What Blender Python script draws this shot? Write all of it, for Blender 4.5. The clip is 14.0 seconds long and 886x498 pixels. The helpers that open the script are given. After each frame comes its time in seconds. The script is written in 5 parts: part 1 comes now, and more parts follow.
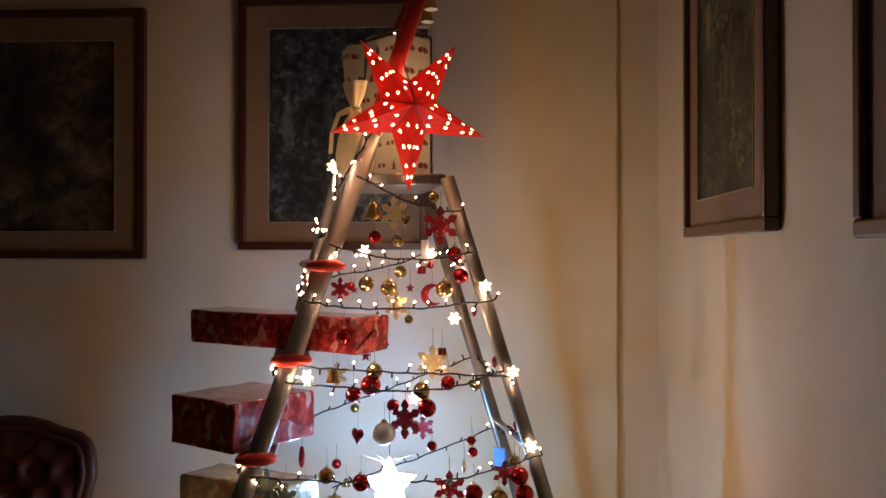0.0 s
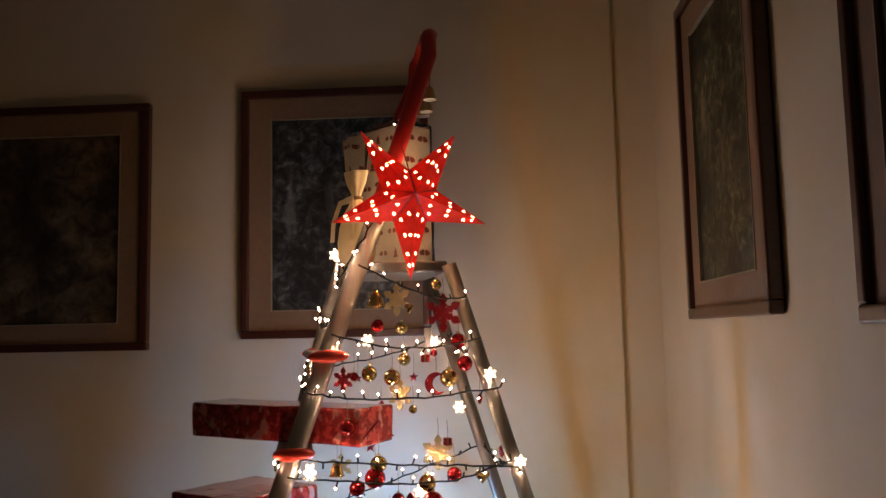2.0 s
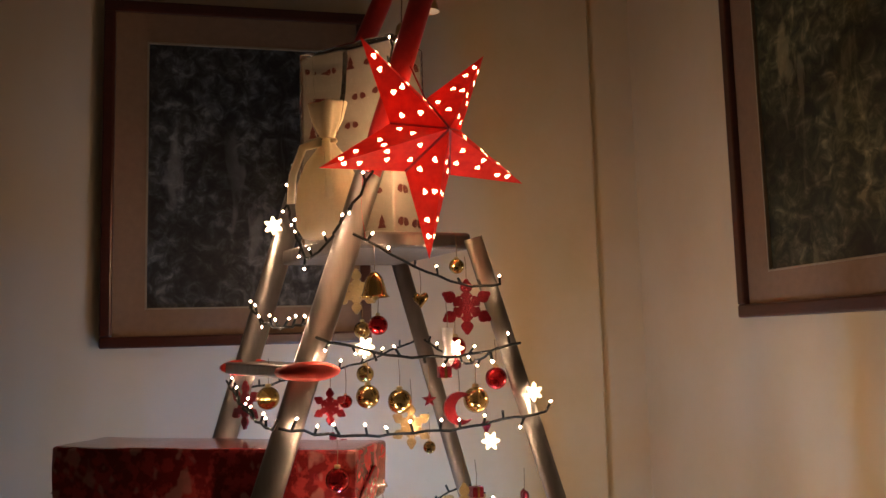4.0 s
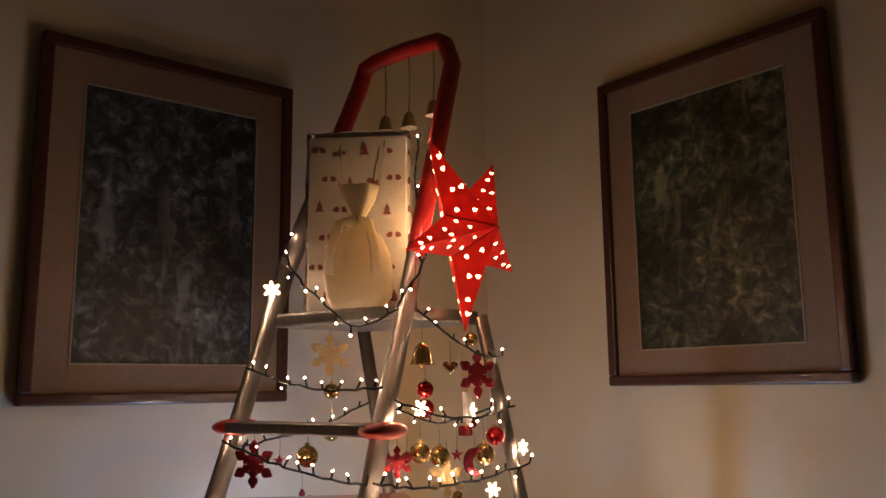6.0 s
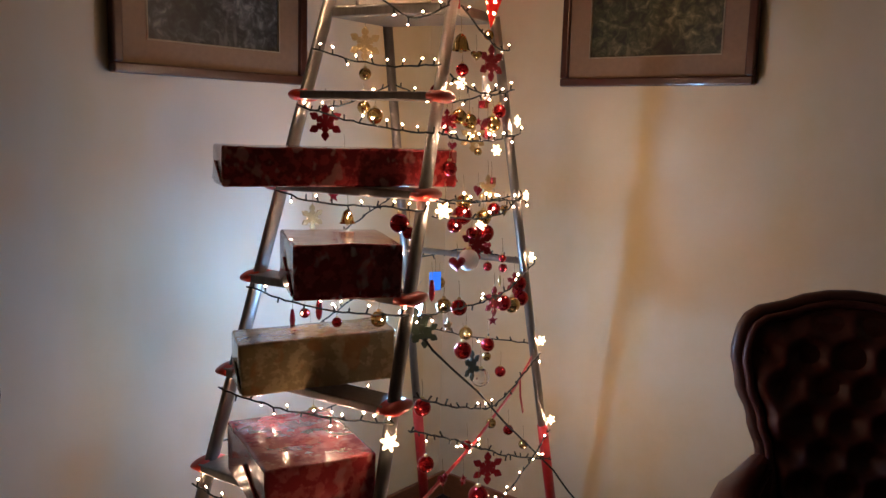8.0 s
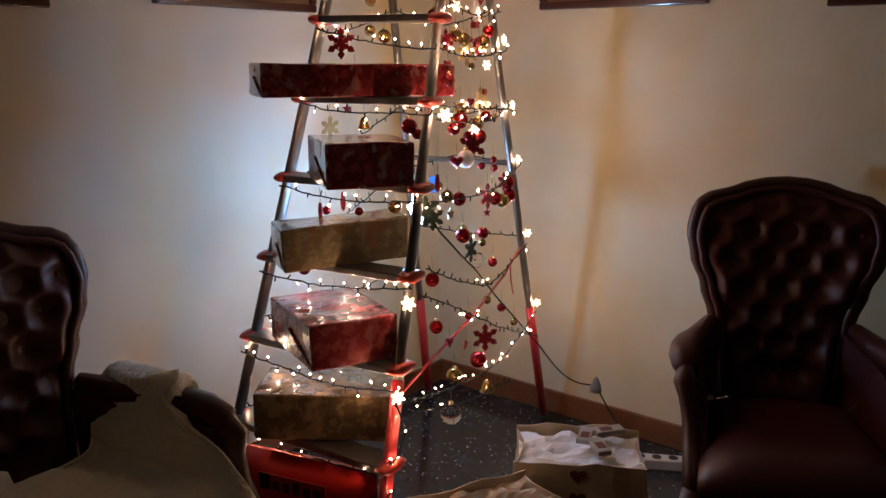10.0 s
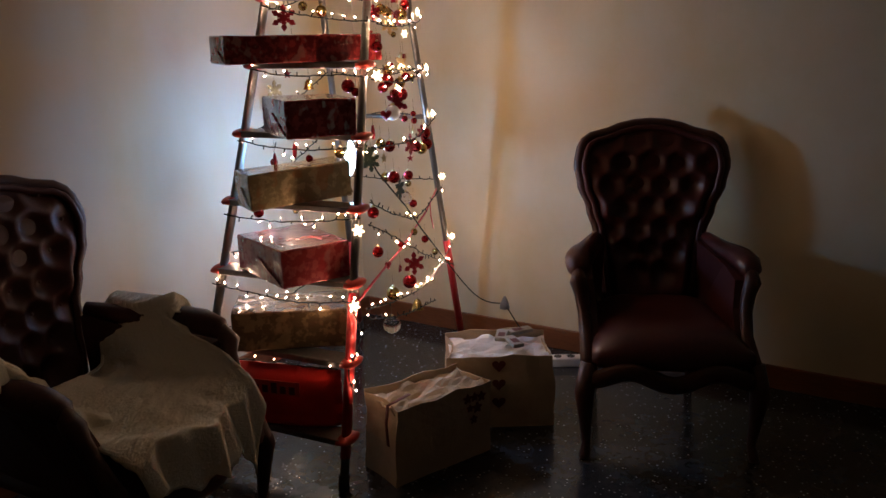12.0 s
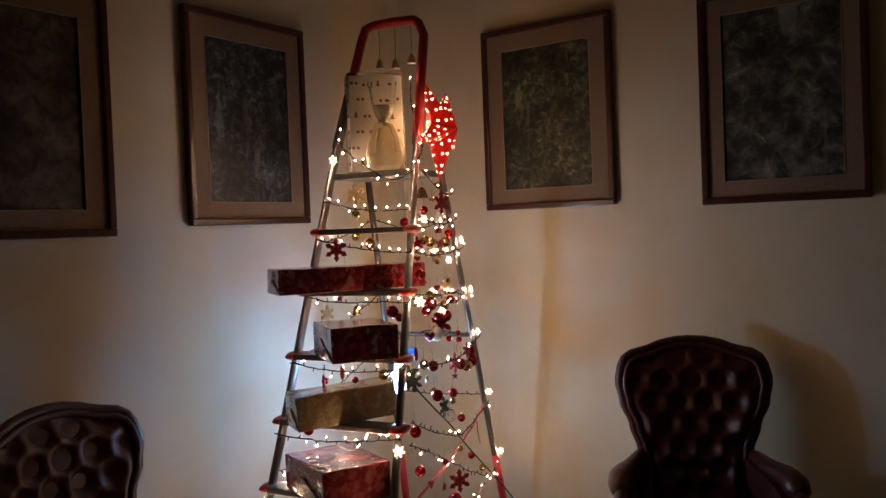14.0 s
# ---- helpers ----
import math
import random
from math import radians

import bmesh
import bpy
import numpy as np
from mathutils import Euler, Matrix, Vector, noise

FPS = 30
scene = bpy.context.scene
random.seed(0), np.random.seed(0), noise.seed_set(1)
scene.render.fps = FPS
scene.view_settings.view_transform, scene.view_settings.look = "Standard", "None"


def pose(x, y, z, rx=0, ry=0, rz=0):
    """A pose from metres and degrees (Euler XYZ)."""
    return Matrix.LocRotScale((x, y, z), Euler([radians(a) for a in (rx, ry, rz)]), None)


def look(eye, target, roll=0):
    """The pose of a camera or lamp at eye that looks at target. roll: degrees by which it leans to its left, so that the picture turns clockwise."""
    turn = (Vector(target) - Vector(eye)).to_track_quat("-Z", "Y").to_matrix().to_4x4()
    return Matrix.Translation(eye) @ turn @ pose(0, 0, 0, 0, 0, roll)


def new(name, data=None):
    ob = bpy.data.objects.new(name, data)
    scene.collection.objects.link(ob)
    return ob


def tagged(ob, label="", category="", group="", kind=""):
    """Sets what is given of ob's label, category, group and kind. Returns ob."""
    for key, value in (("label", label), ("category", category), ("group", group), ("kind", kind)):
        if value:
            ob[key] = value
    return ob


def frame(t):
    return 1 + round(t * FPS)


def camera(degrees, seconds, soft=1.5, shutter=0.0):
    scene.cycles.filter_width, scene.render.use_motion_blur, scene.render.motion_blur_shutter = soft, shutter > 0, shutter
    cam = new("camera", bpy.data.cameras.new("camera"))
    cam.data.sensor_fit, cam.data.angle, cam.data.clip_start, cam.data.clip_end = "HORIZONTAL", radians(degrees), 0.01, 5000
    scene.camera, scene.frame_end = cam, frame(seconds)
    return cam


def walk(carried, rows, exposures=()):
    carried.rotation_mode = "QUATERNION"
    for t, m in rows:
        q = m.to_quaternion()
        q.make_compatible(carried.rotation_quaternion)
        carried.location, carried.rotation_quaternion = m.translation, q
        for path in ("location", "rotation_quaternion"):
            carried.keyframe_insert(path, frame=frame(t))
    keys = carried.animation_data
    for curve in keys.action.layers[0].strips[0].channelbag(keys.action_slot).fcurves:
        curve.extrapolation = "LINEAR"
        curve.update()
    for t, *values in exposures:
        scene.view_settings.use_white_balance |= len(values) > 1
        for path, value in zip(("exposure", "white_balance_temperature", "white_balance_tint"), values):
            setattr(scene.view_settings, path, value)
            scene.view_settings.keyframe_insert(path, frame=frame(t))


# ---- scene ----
cam = camera(56.1, 14.0, soft=1.5)
PATH = [
    (0, (-0.545, -2.81, 1.672), (-0.652, -0.813, 1.684), 0.0),
    (0.5, (-0.539, -2.81, 1.681), (-0.658, -0.815, 1.752), -0.3),
    (1, (-0.544, -2.81, 1.686), (-0.671, -0.816, 1.776), -0.4),
    (1.5, (-0.546, -2.805, 1.692), (-0.657, -0.815, 1.857), -0.7),
    (2, (-0.538, -2.803, 1.695), (-0.655, -0.816, 1.895), -1.2),
    (2.5, (-0.461, -2.785, 1.685), (-0.678, -0.805, 1.87), -0.5),
    (5, (-1.584, -1.799, 1.706), (-0.502, -0.146, 2.02), -2.3),
    (5.5, (-1.737, -1.851, 1.757), (-0.486, -0.335, 2.126), -2.0),
    (6, (-1.846, -1.997, 1.719), (-0.593, -0.472, 2.047), -0.6),
    (6.5, (-2.159, -1.951, 1.666), (-0.698, -0.594, 1.824), -1.3),
    (7, (-2.215, -2.094, 1.626), (-0.773, -0.708, 1.596), -1.2),
    (7.5, (-2.381, -2.052, 1.609), (-0.913, -0.705, 1.438), 0.4),
    (8, (-2.537, -2.073, 1.577), (-1.017, -0.809, 1.279), 1.6),
    (8.5, (-2.563, -2.244, 1.564), (-1.137, -0.9, 1.164), 0.5),
    (11, (-3.205, -2.333, 1.507), (-1.608, -1.229, 1.025), 0.0),
    (11.5, (-3.323, -2.455, 1.506), (-1.705, -1.39, 1.008), -0.3),
    (12, (-3.46, -2.478, 1.523), (-1.789, -1.505, 1.011), -1.0),
    (12.5, (-3.469, -2.613, 1.566), (-1.853, -1.507, 1.158), -0.5),
    (13, (-3.478, -2.644, 1.588), (-1.84, -1.527, 1.327), -1.8),
    (13.5, (-3.496, -2.639, 1.606), (-1.851, -1.514, 1.434), -1.6),
    (14, (-3.491, -2.663, 1.642), (-1.857, -1.511, 1.591), -2.2),
]
walk(cam, [(t, look(eye, target, roll)) for t, eye, target, roll in PATH],
     [(0, -0.14), (0.5, -0.38), (1.5, -0.16), (2.5, -0.22), (5, -0.30), (6, -0.38), (7, -0.32), (8.5, -0.02), (11, -0.04), (12.5, -0.14), (14, -0.20)])

# ---- light ----
world = bpy.data.worlds.new("night")
world.use_nodes = True
scene.world = world
wbg = world.node_tree.nodes["Background"]
wbg.inputs[0].default_value = (0.35, 0.42, 0.6, 1)
wbg.inputs[1].default_value = 0.004

FLOOR = 0.04
STEP = 0.235
WARM = (1.0, 0.625, 0.395, 1)
BULB_POWER = 860.0
STAR_POWER = 20.0
COLD_POWER = 182.0

# ---- materials ----
def nodes_of(name):
    m = bpy.data.materials.new(name)
    m.use_nodes = True
    nt = m.node_tree
    return m, nt, nt.nodes["Principled BSDF"]


def put_in(bsdf, **kw):
    for k, v in kw.items():
        bsdf.inputs[k.replace("_", " ")].default_value = v


def grain(nt, scale, detail=4.0, rough=0.6, coord="Object", stretch=(1, 1, 1)):
    tc = nt.nodes.new("ShaderNodeTexCoord")
    mp = nt.nodes.new("ShaderNodeMapping")
    mp.inputs["Scale"].default_value = stretch
    nz = nt.nodes.new("ShaderNodeTexNoise")
    nz.inputs["Scale"].default_value, nz.inputs["Detail"].default_value, nz.inputs["Roughness"].default_value = scale, detail, rough
    nt.links.new(tc.outputs[coord], mp.inputs[0])
    nt.links.new(mp.outputs[0], nz.inputs["Vector"])
    return nz


def ramp(nt, src, *stops):
    r = nt.nodes.new("ShaderNodeValToRGB")
    r.color_ramp.elements[0].position, r.color_ramp.elements[0].color = stops[0][0], (*stops[0][1], 1)
    r.color_ramp.elements[1].position, r.color_ramp.elements[1].color = stops[-1][0], (*stops[-1][1], 1)
    for p, c in stops[1:-1]:
        e = r.color_ramp.elements.new(p)
        e.color = (*c, 1)
    nt.links.new(src, r.inputs[0])
    return r


def blend(nt, a, b, fac):
    mx = nt.nodes.new("ShaderNodeMix")
    mx.data_type = "RGBA"
    nt.links.new(fac, mx.inputs[0])
    nt.links.new(a, mx.inputs[6])
    nt.links.new(b, mx.inputs[7])
    return mx.outputs[2]


def bumped(nt, bsdf, src, strength=0.2, dist=0.005):
    b = nt.nodes.new("ShaderNodeBump")
    b.inputs["Strength"].default_value, b.inputs["Distance"].default_value = strength, dist
    nt.links.new(src, b.inputs["Height"])
    nt.links.new(b.outputs[0], bsdf.inputs["Normal"])


def simple(name, dark, light, scale=30.0, rough=0.5, metal=0.0, bump=0.15, dist=0.002, stretch=(1, 1, 1), coat=0.0, big=2.5):
    m, nt, b = nodes_of(name)
    fine = grain(nt, scale, 5.0, 0.65, stretch=stretch)
    wide = grain(nt, big, 3.0, 0.5)
    r1 = ramp(nt, fine.outputs[0], (0.3, dark), (0.7, light))
    mid = tuple((a + c) / 2 for a, c in zip(dark, light))
    r2 = ramp(nt, wide.outputs[0], (0.35, mid), (0.65, tuple(min(1, c * 1.08) for c in light)))
    half = nt.nodes.new("ShaderNodeValue")
    half.outputs[0].default_value = 0.45
    nt.links.new(blend(nt, r1.outputs[0], r2.outputs[0], half.outputs[0]), b.inputs["Base Color"])
    put_in(b, Roughness=rough, Metallic=metal)
    b.inputs["Coat Weight"].default_value = coat
    b.inputs["Coat Roughness"].default_value = 0.08
    bumped(nt, b, fine.outputs[0], bump, dist)
    return m


def glow(name, colour, power):
    m, nt, b = nodes_of(name)
    put_in(b, Base_Color=colour, Roughness=0.4)
    b.inputs["Emission Color"].default_value = colour
    b.inputs["Emission Strength"].default_value = power
    return m


def plaster():
    # cream emulsion with soft ochre damp stains and a fine orange-peel relief
    m, nt, b = nodes_of("cream_plaster")
    fine = grain(nt, 55.0, 6.0, 0.7)
    wide = grain(nt, 1.1, 4.0, 0.55)
    streak = grain(nt, 1.25, 4.0, 0.6, stretch=(1.5, 1.5, 0.45))
    patch = grain(nt, 4.5, 5.0, 0.65)
    base = ramp(nt, wide.outputs[0], (0.3, (0.62, 0.55, 0.43)), (0.5, (0.68, 0.61, 0.485)), (0.75, (0.72, 0.66, 0.54)))
    ochre = ramp(nt, patch.outputs[0], (0.2, (0.60, 0.45, 0.18)), (0.8, (0.70, 0.57, 0.32)))
    mask = ramp(nt, streak.outputs[0], (0.50, (0, 0, 0)), (0.74, (0.55, 0.55, 0.55)))
    first = blend(nt, base.outputs[0], ochre.outputs[0], mask.outputs[0])
    # two old damp runs beside the corner, one on each wall
    tc = nt.nodes.new("ShaderNodeTexCoord")
    xyz = nt.nodes.new("ShaderNodeSeparateXYZ")
    nt.links.new(tc.outputs["Object"], xyz.inputs[0])
    wob = grain(nt, 1.7, 3.0, 0.6, stretch=(0.2, 0.2, 1.5))

    def calc(op, a, b_=None, c=None):
        n = nt.nodes.new("ShaderNodeMath")
        n.operation = op
        for k, v in enumerate((a, b_, c)):
            if v is None:
                continue
            if isinstance(v, (int, float)):
                n.inputs[k].default_value = v
            else:
                nt.links.new(v, n.inputs[k])
        return n.outputs[0]
    run = calc("MULTIPLY_ADD", wob.outputs[0], 0.16, xyz.outputs["Y"])
    east = calc("ABSOLUTE", calc("ADD", run, 0.71))
    # the north run is broadened so its ochre also paints the star's warm glow
    run2 = calc("MULTIPLY_ADD", wob.outputs[0], 0.22, xyz.outputs["X"])
    north = calc("ABSOLUTE", calc("ADD", run2, 0.13))
    near = calc("MINIMUM", east, calc("MULTIPLY", north, 0.24))
    ragged = calc("MULTIPLY_ADD", patch.outputs[0], 0.07, near)
    r2 = ramp(nt, ragged, (0.04, (0.72, 0.72, 0.72)), (0.10, (0.42, 0.42, 0.42)), (0.19, (0, 0, 0)))
    nt.links.new(blend(nt, first, ochre.outputs[0], r2.outputs[0]), b.inputs["Base Color"])
    put_in(b, Roughness=0.75)
    bumped(nt, b, fine.outputs[0], 0.25, 0.002)
    return m


def terrazzo():
    # polished dark stone floor with pale chips
    m, nt, b = nodes_of("dark_terrazzo")
    tc = nt.nodes.new("ShaderNodeTexCoord")
    vo = nt.nodes.new("ShaderNodeTexVoronoi")
    vo.inputs["Scale"].default_value = 55.0
    nt.links.new(tc.outputs["Object"], vo.inputs["Vector"])
    wide = grain(nt, 9.0, 4.0, 0.6)
    chips = ramp(nt, vo.outputs["Distance"], (0.14, (0.36, 0.37, 0.38)), (0.24, (0.03, 0.032, 0.036)))
    body = ramp(nt, wide.outputs[0], (0.35, (0.016, 0.017, 0.02)), (0.65, (0.05, 0.052, 0.056)))
    sep = nt.nodes.new("ShaderNodeSeparateColor")
    nt.links.new(vo.outputs["Color"], sep.inputs[0])
    some = nt.nodes.new("ShaderNodeMath")
    some.operation = "GREATER_THAN"
    some.inputs[1].default_value = 0.62
    nt.links.new(sep.outputs[0], some.inputs[0])
    nt.links.new(blend(nt, body.outputs[0], chips.outputs[0], some.outputs[0]), b.inputs["Base Color"])
    put_in(b, Roughness=0.16)
    return m


def wrapping(name, ground, motif, third, scale=26.0, rough=0.22, cut=0.52):
    # printed gift paper under clear film
    m, nt, b = nodes_of(name)
    nz = grain(nt, scale * 1.3, 4.0, 0.6)
    nz2 = grain(nt, scale * 0.9, 2.0, 0.5, stretch=(1, 1.3, 0.8))
    r1 = ramp(nt, nz.outputs[0], (cut - 0.04, ground), (cut + 0.04, motif))
    r2 = ramp(nt, nz2.outputs[0], (0.57, (0, 0, 0)), (0.64, (0.6, 0.6, 0.6)))
    c3 = nt.nodes.new("ShaderNodeRGB")
    c3.outputs[0].default_value = (*third, 1)
    nt.links.new(blend(nt, r1.outputs[0], c3.outputs[0], r2.outputs[0]), b.inputs["Base Color"])
    put_in(b, Roughness=rough)
    b.inputs["Coat Weight"].default_value = 0.6
    b.inputs["Coat Roughness"].default_value = 0.12
    crease = grain(nt, 11.0, 3.0, 0.5, stretch=(1, 1, 2.2))
    bumped(nt, b, crease.outputs[0], 0.5, 0.012)
    return m


def painting(name, a, b_, c, d, scale, offset):
    # a dense woodland scene: leaf-sized dabs, trunks, and broad lights and darks
    m, nt, b = nodes_of(name)
    tc = nt.nodes.new("ShaderNodeTexCoord")
    mp = nt.nodes.new("ShaderNodeMapping")
    mp.inputs["Location"].default_value = offset
    nt.links.new(tc.outputs["Object"], mp.inputs[0])

    def cloud(sc, detail, rough, stretch=None, warp=0.0):
        n = nt.nodes.new("ShaderNodeTexNoise")
        n.inputs["Scale"].default_value, n.inputs["Detail"].default_value = sc, detail
        n.inputs["Roughness"].default_value, n.inputs["Distortion"].default_value = rough, warp
        src = mp.outputs[0]
        if stretch:
            m2 = nt.nodes.new("ShaderNodeMapping")
            m2.inputs["Scale"].default_value = stretch
            nt.links.new(src, m2.inputs[0])
            src = m2.outputs[0]
        nt.links.new(src, n.inputs["Vector"])
        return n.outputs[0]
    dabs = ramp(nt, cloud(scale * 2.2, 4.0, 0.62, None, 0.6), (0.38, a), (0.50, b_), (0.58, c), (0.68, d))
    broad = ramp(nt, cloud(5.0, 3.0, 0.5), (0.34, (0.18, 0.18, 0.18)), (0.50, (0.75, 0.75, 0.75)), (0.64, (1.35, 1.35, 1.35)))
    trunks = ramp(nt, cloud(scale * 1.4, 3.0, 0.5, (1.0, 1.0, 0.22), 0.4), (0.60, (0, 0, 0)), (0.66, (0.55, 0.55, 0.55)))
    pale = nt.nodes.new("ShaderNodeRGB")
    pale.outputs[0].default_value = (*d, 1)
    mixed = blend(nt, dabs.outputs[0], pale.outputs[0], trunks.outputs[0])
    mul = nt.nodes.new("ShaderNodeMix")
    mul.data_type, mul.blend_type = "RGBA", "MULTIPLY"
    mul.inputs[0].default_value = 1.0
    nt.links.new(mixed, mul.inputs[6])
    nt.links.new(broad.outputs[0], mul.inputs[7])
    nt.links.new(mul.outputs[2], b.inputs["Base Color"])
    put_in(b, Roughness=0.5)
    bumped(nt, b, dabs.outputs[0], 0.3, 0.002)
    return m


M_WALL = plaster()
M_CEIL = simple("ceiling_paint", (0.76, 0.73, 0.66), (0.84, 0.81, 0.75), 40, 0.8)
M_FLOOR = terrazzo()
M_SKIRT = simple("varnished_skirting_wood", (0.10, 0.035, 0.015), (0.24, 0.09, 0.035), 22, 0.35, stretch=(1, 1, 8))
M_FRAME = simple("dark_mahogany_frame", (0.030, 0.009, 0.006), (0.075, 0.021, 0.013), 30, 0.3, stretch=(1, 1, 6), coat=0.3)
M_MAT = simple("rosy_card_mount", (0.185, 0.118, 0.070), (0.245, 0.157, 0.095), 60, 0.8)
M_SLIP = simple("gilt_slip", (0.20, 0.16, 0.10), (0.30, 0.25, 0.17), 60, 0.4)
M_STEEL = simple("brushed_aluminium", (0.13, 0.122, 0.112), (0.24, 0.225, 0.205), 60, 0.40, 0.85, 0.1, 0.001, stretch=(1, 1, 0.1))
M_RED_TAPE = simple("red_ribbon_wrap", (0.30, 0.012, 0.016), (0.50, 0.03, 0.03), 45, 0.42, bump=0.3)
M_RED_CAP = simple("red_plastic_cap", (0.42, 0.03, 0.02), (0.55, 0.05, 0.03), 30, 0.35)
M_FOOT = simple("black_rubber", (0.012, 0.012, 0.012), (0.03, 0.03, 0.03), 40, 0.7)
M_WIRE = simple("dark_green_cable", (0.006, 0.008, 0.006), (0.012, 0.016, 0.012), 60, 0.75)
M_BULB = glow("warm_fairy_bulb", WARM, BULB_POWER)
M_FLOWER = glow("lit_frosted_flower", (1.0, 0.76, 0.48, 1), 4.0)
M_COLD = glow("cold_led_star", (0.24, 0.54, 1.0, 1), COLD_POWER)
M_BALL_RED = simple("red_glass_ball", (0.24, 0.008, 0.010), (0.36, 0.014, 0.018), 20, 0.14, 0.75, 0.02)
M_GLIT_RED = simple("red_glitter", (0.05, 0.003, 0.005), (0.32, 0.014, 0.024), 330, 0.28, 0.7, 0.9, 0.003)
M_BALL_GOLD = simple("gold_ball", (0.34, 0.23, 0.075), (0.50, 0.35, 0.13), 20, 0.16, 0.95, 0.05)
M_GLIT_GOLD = simple("gold_glitter", (0.18, 0.12, 0.045), (0.62, 0.46, 0.22), 400, 0.3, 0.7, 0.8, 0.002)
M_SILVER = simple("pale_pearl_ball", (0.55, 0.57, 0.6), (0.75, 0.77, 0.8), 20, 0.2, 0.3, 0.03)
M_PINE = simple("dark_green_felt", (0.015, 0.03, 0.02), (0.04, 0.06, 0.04), 90, 0.7)
M_BLUE = simple("bright_blue_card", (0.02, 0.13, 0.55), (0.05, 0.25, 0.75), 40, 0.4)
M_CAPMETAL = simple("brass_cap", (0.45, 0.33, 0.14), (0.6, 0.46, 0.22), 60, 0.3, 0.9)
M_LEATHER = simple("oxblood_leather", (0.032, 0.0063, 0.0058), (0.074, 0.0138, 0.0120), 70, 0.42, 0.0, 0.35, 0.002)
M_CHAIRWOOD = simple("carved_walnut", (0.030, 0.010, 0.008), (0.07, 0.022, 0.015), 25, 0.42, stretch=(1, 1, 5), coat=0.1)
M_THROW = simple("cream_wool_throw", (0.78, 0.73, 0.59), (0.92, 0.88, 0.75), 120, 0.95, 0, 0.9, 0.006)
M_PAPER1 = wrapping("red_printed_paper", (0.17, 0.013, 0.015), (0.34, 0.035, 0.033), (0.44, 0.20, 0.16), 30)
M_PAPER2 = wrapping("red_patterned_paper", (0.19, 0.013, 0.018), (0.36, 0.05, 0.055), (0.55, 0.46, 0.50), 26)
M_PAPER3 = wrapping("olive_gold_paper", (0.25, 0.20, 0.105), (0.37, 0.30, 0.165), (0.30, 0.14, 0.06), 20)
M_PAPER4 = wrapping("rose_red_paper", (0.25, 0.026, 0.03), (0.36, 0.07, 0.065), (0.43, 0.18, 0.16), 22)
M_PAPER5 = wrapping("brown_gold_paper", (0.13, 0.085, 0.045), (0.24, 0.165, 0.085), (0.32, 0.20, 0.10), 18)
M_PAPER6 = simple("white_kraft_paper", (0.25, 0.23, 0.205), (0.34, 0.315, 0.28), 40, 0.6, 0, 0.3, 0.004)
M_PRINT = simple("dark_red_print", (0.07, 0.011, 0.011), (0.12, 0.02, 0.018), 40, 0.6)
M_KRAFT = simple("cream_paper_bag", (0.37, 0.28, 0.185), (0.54, 0.43, 0.30), 14, 0.7, 0, 0.6, 0.01)
M_REDBAG = simple("bright_red_bag", (0.62, 0.015, 0.012), (0.75, 0.03, 0.02), 8, 0.32, 0, 0.4, 0.01)
M_BLACK = simple("black_ink", (0.01, 0.01, 0.01), (0.02, 0.02, 0.02), 40, 0.5)
M_WHITE = simple("white_plastic", (0.66, 0.64, 0.62), (0.78, 0.76, 0.74), 40, 0.4)
M_PLUG = simple("grey_plastic", (0.16, 0.15, 0.15), (0.24, 0.23, 0.22), 40, 0.45)
M_LINEN = simple("cream_gauze", (0.56, 0.50, 0.36), (0.74, 0.68, 0.52), 160, 0.95, 0, 0.9, 0.004)
M_LINEN_TREE = M_LINEN.node_tree
_tr = M_LINEN_TREE.nodes.new("ShaderNodeBsdfTranslucent")
_tr.inputs[0].default_value = (0.80, 0.72, 0.55, 1)
_mx = M_LINEN_TREE.nodes.new("ShaderNodeMixShader")
_mx.inputs[0].default_value = 0.5
M_LINEN_TREE.links.new(M_LINEN_TREE.nodes["Principled BSDF"].outputs[0], _mx.inputs[1])
M_LINEN_TREE.links.new(_tr.outputs[0], _mx.inputs[2])
M_LINEN_TREE.links.new(_mx.outputs[0], M_LINEN_TREE.nodes["Material Output"].inputs[0])
M_STRING = simple("jute_string", (0.16, 0.11, 0.06), (0.25, 0.18, 0.10), 90, 0.8)


def film_mat():
    m, nt, b = nodes_of("clear_cellophane")
    put_in(b, Base_Color=(1, 1, 1, 1), Roughness=0.06)
    b.inputs["Transmission Weight"].default_value = 1.0
    b.inputs["IOR"].default_value = 1.08
    w = grain(nt, 14.0, 3.0, 0.5)
    bumped(nt, b, w.outputs[0], 0.4, 0.01)
    return m


def lantern_paper():
    m, nt, b = nodes_of("lit_red_star_paper")
    nz = grain(nt, 60.0, 4.0, 0.6)
    r = ramp(nt, nz.outputs[0], (0.3, (0.60, 0.02, 0.012)), (0.7, (0.75, 0.045, 0.02)))
    nt.links.new(r.outputs[0], b.inputs["Base Color"])
    put_in(b, Roughness=0.6)
    b.inputs["Emission Color"].default_value = (1.0, 0.055, 0.03, 1)
    b.inputs["Emission Strength"].default_value = 0.15
    tr = nt.nodes.new("ShaderNodeBsdfTranslucent")
    mx = nt.nodes.new("ShaderNodeMixShader")
    mx.inputs[0].default_value = 0.45
    nt.links.new(r.outputs[0], tr.inputs[0])
    nt.links.new(b.outputs[0], mx.inputs[1])
    nt.links.new(tr.outputs[0], mx.inputs[2])
    nt.links.new(mx.outputs[0], nt.nodes["Material Output"].inputs[0])
    return m


